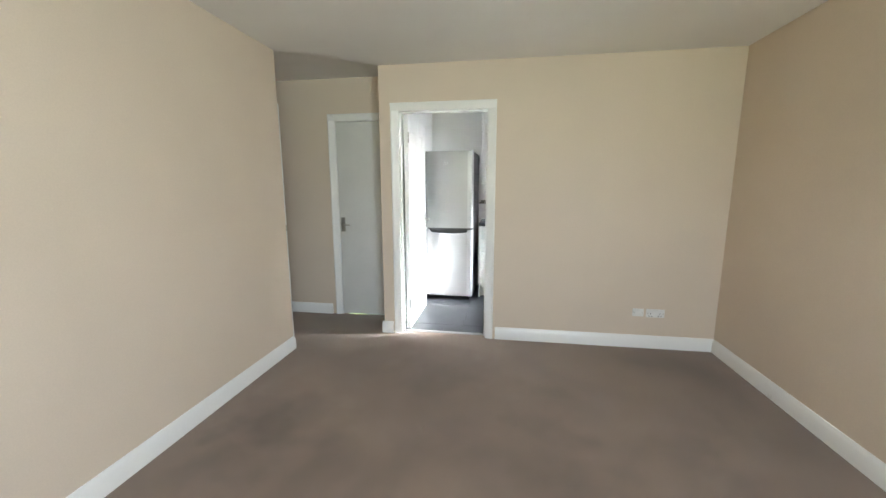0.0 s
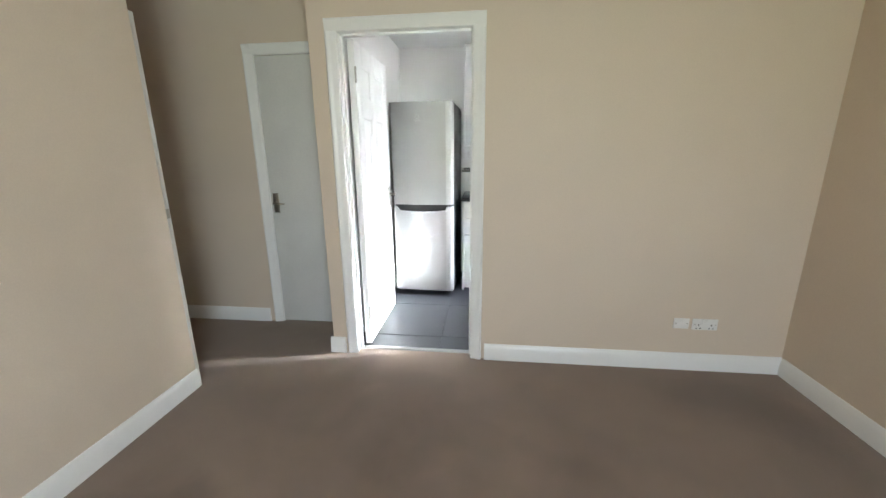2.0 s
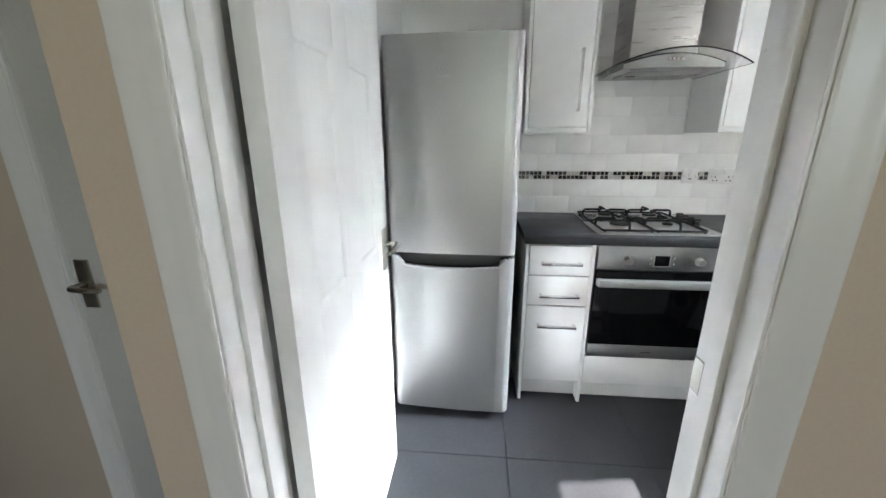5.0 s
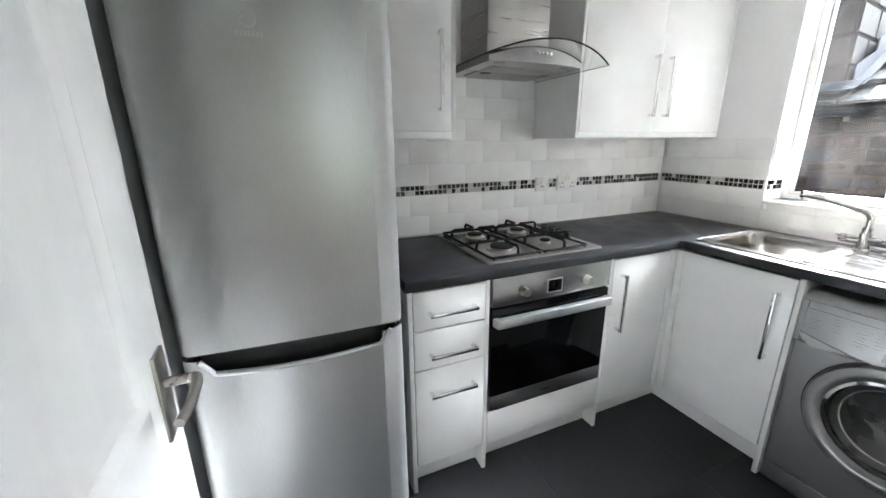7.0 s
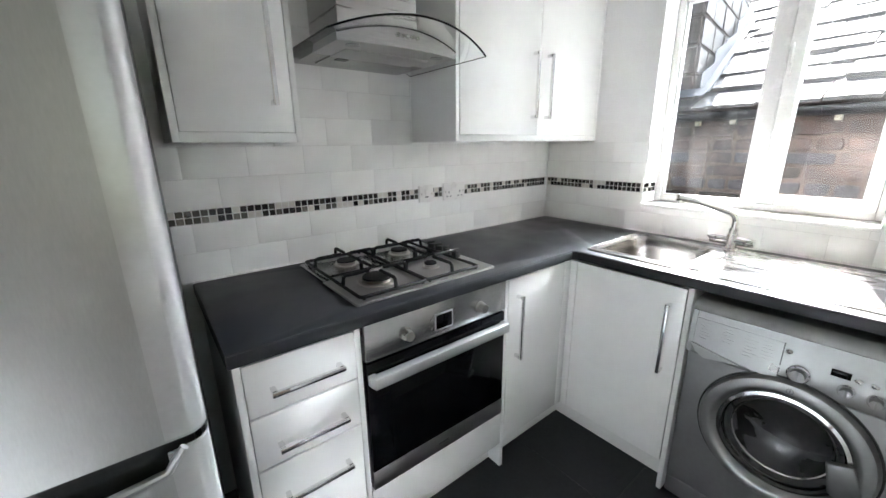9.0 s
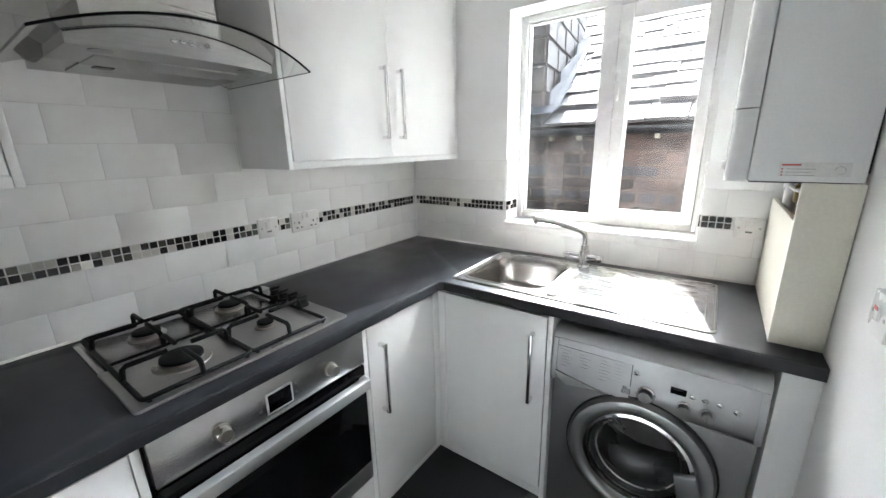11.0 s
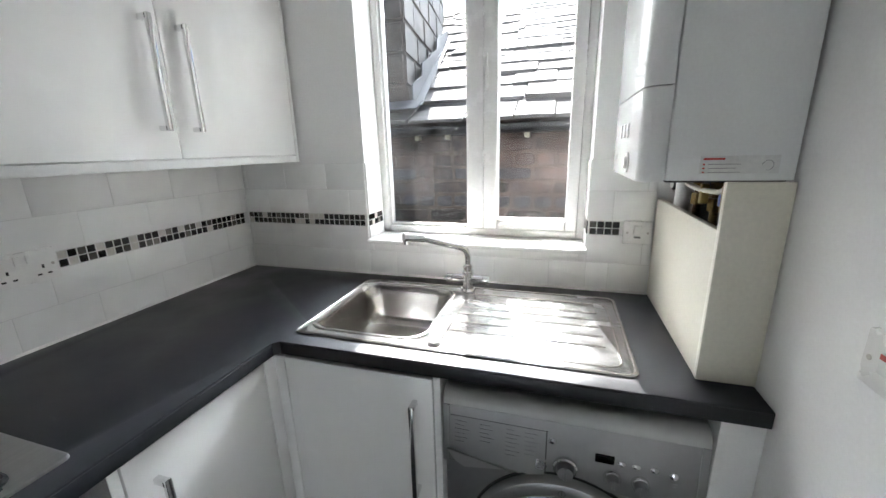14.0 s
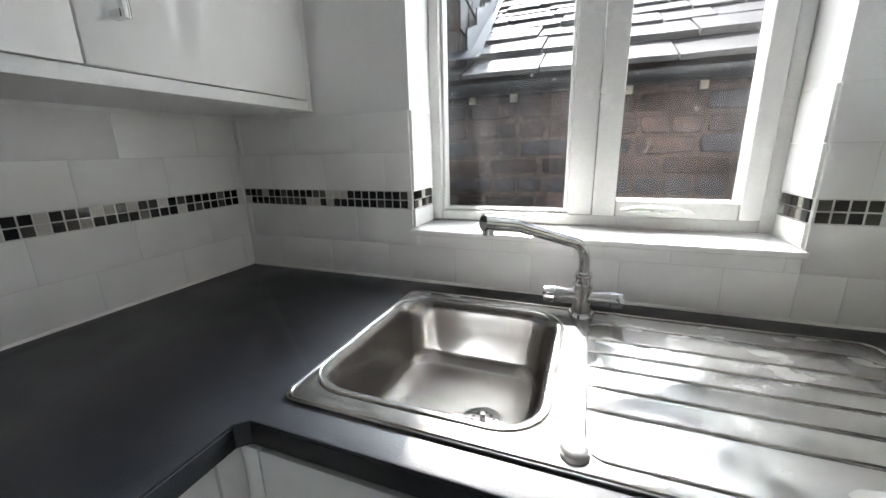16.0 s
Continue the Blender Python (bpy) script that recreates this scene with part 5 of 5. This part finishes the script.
def bars(name, x0, x1, y0, y1, z0, z1, w, parent, bottom=None, top=None):
    """Four mitred-looking bars of a frame, as one mesh a bar."""
    b, t = bottom or w, top or w
    for bx in ((y0, z0, y0 + w, z1), (y1 - w, z0, y1, z1), (y0 + w, z0, y1 - w, z0 + b), (y0 + w, z1 - t, y1 - w, z1)):
        part(name, box(B(), x0, bx[0], bx[1], x1, bx[2], bx[3], 0.005), UPVC, parent)


bars("outer_bar", WF0, WF1, 0.606, 1.449, 1.062, 2.039, 0.030, window, 0.028, 0.030)
part("mullion", box(B(), WF0 - 0.001, 0.998, 1.090, WF1, 1.060, 2.009, 0.006), UPVC, window)
bars("bead", WF0 + 0.012, WF1 - 0.02, 1.060, 1.4188, 1.0902, 2.0088, 0.010, window)
sash = part("sash", box(B(), WF0 - 0.010, 0.637, 1.0905, WF1 - 0.008, 0.680, 1.9995, 0.006), UPVC, window, "white opening sash")
part("sash_bar", box(B(), WF0 - 0.010, 0.943, 1.0905, WF1 - 0.008, 0.997, 1.9995, 0.006), UPVC, sash)
part("sash_bar", box(B(), WF0 - 0.0095, 0.680, 1.0905, WF1 - 0.008, 0.943, 1.132, 0.006), UPVC, sash)
part("sash_bar", box(B(), WF0 - 0.0095, 0.680, 1.940, WF1 - 0.008, 0.943, 1.9995, 0.006), UPVC, sash)
p1 = part("pane", box(B(), 2.783, 1.068, 1.098, 2.787, 1.412, 2.001), PANE, window, "slightly dusty window glass")
p2 = part("pane", box(B(), 2.783, 0.674, 1.125, 2.787, 0.950, 1.946), PANE, sash, "slightly dusty window glass")
p1.visible_shadow = p2.visible_shadow = False
bm = box(B(), WF0 - 0.022, 0.975, 1.62, WF0 - 0.010, 0.992, 1.70, 0.003)
box(bm, WF0 - 0.034, 0.978, 1.665, WF0 - 0.020, 0.990, 1.745, 0.004)
part("latch", bm, UPVC, sash, "white window latch")
bm = box(B(), WF0 - 0.026, 0.77, 1.100, WF0 - 0.010, 0.93, 1.108, 0.003)
tube(bm, [(WF0 - 0.022, 0.93, 1.108), (WF0 - 0.028, 0.90, 1.116), (WF0 - 0.028, 0.82, 1.116), (WF0 - 0.022, 0.78, 1.108)], 0.005, 8)
part("stay", bm, UPVC, sash, "white window stay")
for y in (0.86, 0.84):
    part("stay_pin", cyl(B(), (WF0 - 0.024, y, 1.108), (WF0 - 0.024, y, 1.122), 0.004, seg=10), SATIN, sash)
part("window_sill", box(B(), 2.578, 0.606, 1.046, WF0 + 0.01, 1.4495, 1.0605, 0.004), TILE_WHITE, window, "white glazed sill")
part("outer_sill", box(B(), 2.80, 0.59, 1.01, 2.90, 1.47, 1.055, 0.004), STONE, window)

# ---- outside: the neighbouring house ----
solid("ground", box(B(), -600, -600, -0.6, 600, 600, -0.5), GRASS, "lawn and open ground outside", kind="structure", smooth=0)

SLOPE = 0.50
EX, EZ = 3.36, 1.565


def roof_z(x):
    return EZ + SLOPE * (x - EX)


house = thing("neighbour_house", (5.0, 1.0, -0.5), "neighbouring brick house with a low stone-slate roof", "house")
nwall = part("wall", box(B(), 3.462, -5.0, -0.5, 3.7, 7.0, 1.56), MORTAR, house, "sooty red-brown brick wall", smooth=0)
bm = B()
extrude(bm, [(3.40, -5.0, 1.545), (6.25, -5.0, 1.545 + 2.85 * SLOPE), (9.1, -5.0, 1.545), (9.1, -5.0, 1.45), (3.7, -5.0, 1.45)], (0, 12.0, 0))
roof = part("roof", bm, MORTAR, house, "grey stone-slate roof", smooth=0)
bm = B()
outline = [(3.388 + 0.044 * math.cos(radians(a)), 1.532 + 0.044 * math.sin(radians(a))) for a in range(180, 361, 15)] + [(3.428, 1.536), (3.348, 1.536)]
extrude(bm, [(x, -5.0, z) for x, z in outline], (0, 12.0, 0))
part("gutter", bm, GUTTER, house, "black half-round gutter")
part("fascia", box(B(), 3.435, -5.0, 1.50, 3.463, 7.0, 1.555), GUTTER, house, "black fascia board")
for k in range(14):
    y = -0.7 + 0.225 * k + 0.05 * math.sin(3.1 * k)
    part("bracket", box(B(), 3.425, y - 0.014, 1.462, 3.46, y + 0.014, 1.502, 0.003), CLIP, house, "weathered pale bracket")

# stone stack that rises from the roof, its side towards the window in shade
PA, PB = Vector((3.47, 1.600, 0)), Vector((4.90, 1.785, 0))
along = (PB - PA).normalized()
outw = Vector((along.y, -along.x, 0))
bm = B()
extrude(bm, [(PA.x, PA.y, 1.40), (PB.x, PB.y, 1.40), (4.90, 2.9, 1.40), (3.47, 2.9, 1.40)], (0, 0, 1.75))
stack = part("chimney", bm, STONE, house, "sooty stone chimney stack", smooth=0)
rnd = random.Random(5)
span = (PB - PA).length
for row in range(9):
    z = 1.62 + row * 0.17
    x = -0.12 if row % 2 else 0.0
    while x < span:
        w = rnd.uniform(0.20, 0.36)
        x0, x1 = max(0.0, x), min(span, x + w)
        if x1 - x0 > 0.05:
            d = rnd.uniform(0.004, 0.014)
            a, c = PA + along * (x0 + 0.006), PA + along * (x1 - 0.006)
            bm = B()
            extrude(bm, [a, c, c + outw * d, a + outw * d], (0, 0, 0.158))
            bmesh.ops.translate(bm, verts=bm.verts, vec=(0, 0, z))
            bmesh.ops.bevel(bm, geom=list(bm.edges), offset=0.007, segments=1, affect="EDGES")
            part("stone", bm, STONE, stack)
        x += w
for row in range(9):
    z, y = 1.62 + row * 0.17, PA.y - (0.10 if row % 2 else 0.0)
    while y < 2.5:
        w = rnd.uniform(0.18, 0.30)
        y0, y1 = max(PA.y, y) + 0.006, y + w - 0.006
        if y1 - y0 > 0.04:
            part("stone", box(B(), PA.x - rnd.uniform(0.004, 0.014), y0, z, PA.x + 0.01, y1, z + 0.158, 0.007, 1), STONE, stack)
        y += w


def lead(points, lift, name="lead_flashing"):
    bm = B()
    extrude(bm, points, lift)
    part(name, bm, LEAD, stack, "grey lead flashing")


for k in range(5):
    a, c = PA + along * (span * k / 5), PA + along * (span * (k + 1) / 5 + 0.03)
    a, c = a + outw * 0.033, c + outw * 0.033
    h = 0.11 + 0.03 * (k % 2)
    lead([(a.x, a.y, roof_z(a.x)), (c.x, c.y, roof_z(c.x)), (c.x, c.y, roof_z(c.x) + h), (a.x, a.y, roof_z(a.x) + h + 0.05)], outw * 0.006)
a, c = PA + outw * 0.09, PB + outw * 0.07
lead([(PA.x, PA.y, roof_z(PA.x) + 0.045), (PB.x, PB.y, roof_z(PB.x) + 0.045), (c.x, c.y, roof_z(c.x) + 0.036), (a.x, a.y, roof_z(a.x) + 0.036)], (0, 0, 0.006), "lead_soaker")
lead([(3.36, 1.50, 1.635), (3.47, 1.50, 1.69), (3.47, 2.9, 1.69), (3.36, 2.9, 1.635)], (0, 0, 0.006), "lead_apron")

# ---- pieces ----
for a in ((0.600, 2.0540, 0.905, 2.6, 2.0581, 1.366), (0.967, 2.0540, 1.366, 1.573, 2.0581, 2.09)):
    solid("grout", box(B(), *a), GROUT, "pale grout bed between the wall tiles", kind="structure", smooth=0)
for a in ((2.6040, 1.452, 0.905, 2.6081, 2.05, 1.366), (2.6040, 0.403, 0.905, 2.6081, 0.604, 1.366), (2.6040, 0.604, 0.905, 2.6081, 1.452, 1.045)):
    solid("grout", box(B(), *a), GROUT, "pale grout bed between the wall tiles", kind="structure", smooth=0)

CACHE = {}


def piece(name, key, build, mat, at, parent, turn=None):
    """A piece that shares its mesh with all others of its size; at: its place in the world."""
    if key not in CACHE:
        CACHE[key] = mesh_of(name, build(), mat, 35)
    ob = new(name, CACHE[key])
    ob.parent = parent
    ob.location = Vector(at) - ORIGIN[parent.name]
    if turn:
        ob.rotation_euler = turn
    return ob


# kitchen floor tiles
xs = (-0.03, 0.565, 1.165, 1.765, 2.365, 2.608)
ys = (0.265, 0.45, 1.05, 1.65, 2.058)
for i in range(5):
    for j in range(4):
        w, h = round(xs[i + 1] - xs[i] - 0.003, 4), round(ys[j + 1] - ys[j] - 0.003, 4)
        piece("floor_tile", ("ft", w, h), lambda: box(B(), 0, 0, -0.004, w, h, 0.0, 0.0012, 1), FLOOR_TILE, (xs[i] + 0.0015, ys[j] + 0.0015, 0), kitchen_floor)

tiling = thing("wall_tiling", (1.6, 2.058, 0.91), "white bevelled brick tiles with a mosaic border", "tiles")
tagged(tiling, kind="structure")


def metro(w, h):
    """A bevelled tile lying in x and z, facing -y."""
    bm = B()
    d = min(0.011, w / 3)
    r = lambda i, y: [(i, y, i), (w - i, y, i), (w - i, y, h - i), (i, y, h - i)]
    loft(bm, [r(0, 0.0), r(0, -0.0050), r(d, -0.0080)], False, True)
    return bm


def course(z0, z1, a, b, joint, put, step=0.2):
    """Tiles of one course from a to b with an upright joint at a given place."""
    k = math.floor((a - joint) / step)
    x = joint + k * step
    while x < b - 0.004:
        x0, x1 = max(a, x), min(b, x + step)
        if x1 - x0 > 0.012:
            put(round(x0 + 0.0007, 4), round(z0 + 0.0007, 4), round(x1 - x0 - 0.0014, 4), round(z1 - z0 - 0.0014, 4))
        x += step


def on_north(x, z, w, h):
    piece("tile", ("n", w, h), lambda: metro(w, h), TILE_WHITE, (x, 2.058, z), tiling)


def on_east(y, z, w, h):
    piece("tile", ("n", w, h), lambda: metro(w, h), TILE_WHITE, (2.608, y + w, z), tiling, (0, 0, radians(-90)))


LEVELS = ((0.911, 1.011, 0), (1.011, 1.111, 1), (1.160, 1.262, 0), (1.262, 1.366, 1))
for z0, z1, odd in LEVELS:
    course(z0, z1, 0.600, 2.600, 0.87 if odd else 0.97, on_north)
    course(z0, z1, 1.452, 2.050, 1.63 if odd else 1.73, on_east)
    course(z0, z1, 0.403, 0.604, 0.63 if odd else 0.53, on_east)
course(0.911, 1.011, 0.604, 1.452, 0.53, on_east)
course(1.011, 1.045, 0.604, 1.452, 0.63, on_east)
for k in range(7):
    z0 = 1.366 + 0.1035 * k
    course(z0, z0 + 0.1035, 0.967, 1.573, 0.87 if k % 2 else 0.97, on_north)
# reveals beside the window
for z0, z1 in ((1.062, 1.111), (1.160, 1.262), (1.262, 1.366)):
    h = round(z1 - z0 - 0.0024, 4)
    piece("tile", ("r", 0.128, h), lambda: metro(0.128, h), TILE_WHITE, (2.608, 1.450, z0 + 0.0012), tiling)
    piece("tile", ("r", 0.128, h), lambda: metro(0.128, h), TILE_WHITE, (2.736, 0.605, z0 + 0.0012), tiling, (0, 0, radians(180)))

MOS = (MOS_BLACK, MOS_BLACK, MOS_GREY, MOS_SILVER, MOS_PEARL)
rnd = random.Random(11)
S = 0.0218


def chip(at, turn=None):
    k = rnd.choice((0, 0, 0, 1, 1, 1, 2, 2, 3, 4, 4))
    piece("mosaic_chip", ("chip", k), lambda: box(B(), 0, -0.0046, 0, S, 0, S, 0.0010, 1), MOS[k], at, tiling, turn)


for row in range(2):
    z = 1.1125 + row * 0.0240
    x = 0.604
    while x < 2.576:
        if not (1.60 < x + 0.011 < 1.686 or 1.748 < x + 0.011 < 1.890):
            chip((x, 2.058, z))
        x += 0.0244
    y = 2.047
    while y > 1.474:
        chip((2.608, y, z), (0, 0, radians(-90)))
        y -= 0.0244
    y = 0.600
    while y > 0.425:
        if not 0.407 < y - 0.011 < 0.495:
            chip((2.608, y, z), (0, 0, radians(-90)))
        y -= 0.0244
    for k in range(5):
        chip((2.610 + k * 0.0244, 1.450, z))
        chip((2.6325 + k * 0.0244, 0.605, z), (0, 0, radians(180)))

# bricks of the neighbouring wall
rnd = random.Random(3)


def worn_brick(w, h, d):
    """A brick with uneven, rounded arrises, facing -x."""
    j = lambda: rnd.uniform(-0.004, 0.004)
    base = [(0.006 + j(), 0.004 + j()), (w * 0.5, j()), (w - 0.006 + j(), 0.004 + j()), (w + j(), h * 0.5), (w - 0.006 + j(), h - 0.004 + j()), (w * 0.45, h + j()), (0.006 + j(), h - 0.004 + j()), (j(), h * 0.5)]
    cy, cz = w / 2, h / 2
    ring = lambda k, x: [(x, cy + (a - cy) * k, cz + (b - cz) * k) for a, b in base]
    return loft(B(), [ring(1.0, 0.02), ring(1.0, -d * 0.4), ring(0.93, -d)], False, True)


for row in range(12):
    z = 0.575 + row * 0.0820 + rnd.uniform(-0.003, 0.003)
    y = -0.75 - (0.115 if row % 2 else 0) - rnd.uniform(0, 0.05)
    while y < 2.75:
        w = rnd.choice((0.240, 0.228, 0.236)) if row % 3 else rnd.choice((0.118, 0.112, 0.122))
        dark = row % 2 == 0 and rnd.random() < (0.8 if y > 0.95 else 0.55)
        key = ("brick", w, rnd.randrange(3), dark)
        piece("brick", key, lambda: worn_brick(w - rnd.uniform(0.012, 0.018), 0.066, 0.003 + 0.003 * key[2]), DARK_BRICK if dark else BRICK, (3.462, y, z), nwall, (rnd.uniform(-0.012, 0.012), 0, 0))
        y += w

# stone slates, the lower courses larger
rnd = random.Random(8)
rest = B()
x, course_no, made = 3.345, 0, 0
tilt = math.atan(SLOPE)
while x < 6.2:
    run = max(0.10, 0.235 - 0.016 * course_no)
    y = -2.2 - rnd.uniform(0, 0.3)
    while y < 4.2:
        w = rnd.choice((0.20, 0.26, 0.31, 0.37)) * (1.05 if course_no < 4 else 0.85)
        near = -0.4 < y < 2.4 and course_no < 11 and made < 290
        h = rnd.uniform(0.016, 0.028)
        size = (w, round(run, 3), round(h, 3))

        def slate(bm=None, off=(0, 0, 0), lean=None):
            b = B() if bm is None else bm
            n0 = len(b.verts)
            j = [rnd.uniform(-0.008, 0.008) for _ in range(4)]
            ln = (size[1] + 0.09) / math.cos(tilt)
            base = [(j[0], 0.003, 0), (j[1], w * 0.5, 0), (j[2], w - 0.005, 0), (ln, w - 0.005, 0), (ln, 0.003, 0)]
            loft(b, [base, [(px + (0.005 if px < 0.1 else 0), py, h) for px, py, _ in base]], True, True)
            return b
        lay = -(tilt - 0.06 + rnd.uniform(-0.012, 0.012))
        at = Vector((x + rnd.uniform(-0.008, 0.008), y, roof_z(x) - 0.012 + 0.01))
        if near:
            ob = new("slate", mesh_of("slate", slate(), SLATE, 0))
            ob.parent = roof
            ob.location = at - ORIGIN[roof.name]
            ob.rotation_euler = (rnd.uniform(-0.012, 0.012), lay, 0)
            made += 1
        else:
            b = slate()
            bmesh.ops.transform(b, matrix=Matrix.Translation(at) @ Euler((0, lay, 0)).to_matrix().to_4x4(), verts=b.verts)
            me = bpy.data.meshes.new("tmp")
            b.to_mesh(me)
            b.free()
            rest.from_mesh(me)
            bpy.data.meshes.remove(me)
        y += w
    x += run
    course_no += 1
far = part("far_slates", rest, SLATE, roof, smooth=0)
tagged(far, kind="stuff")
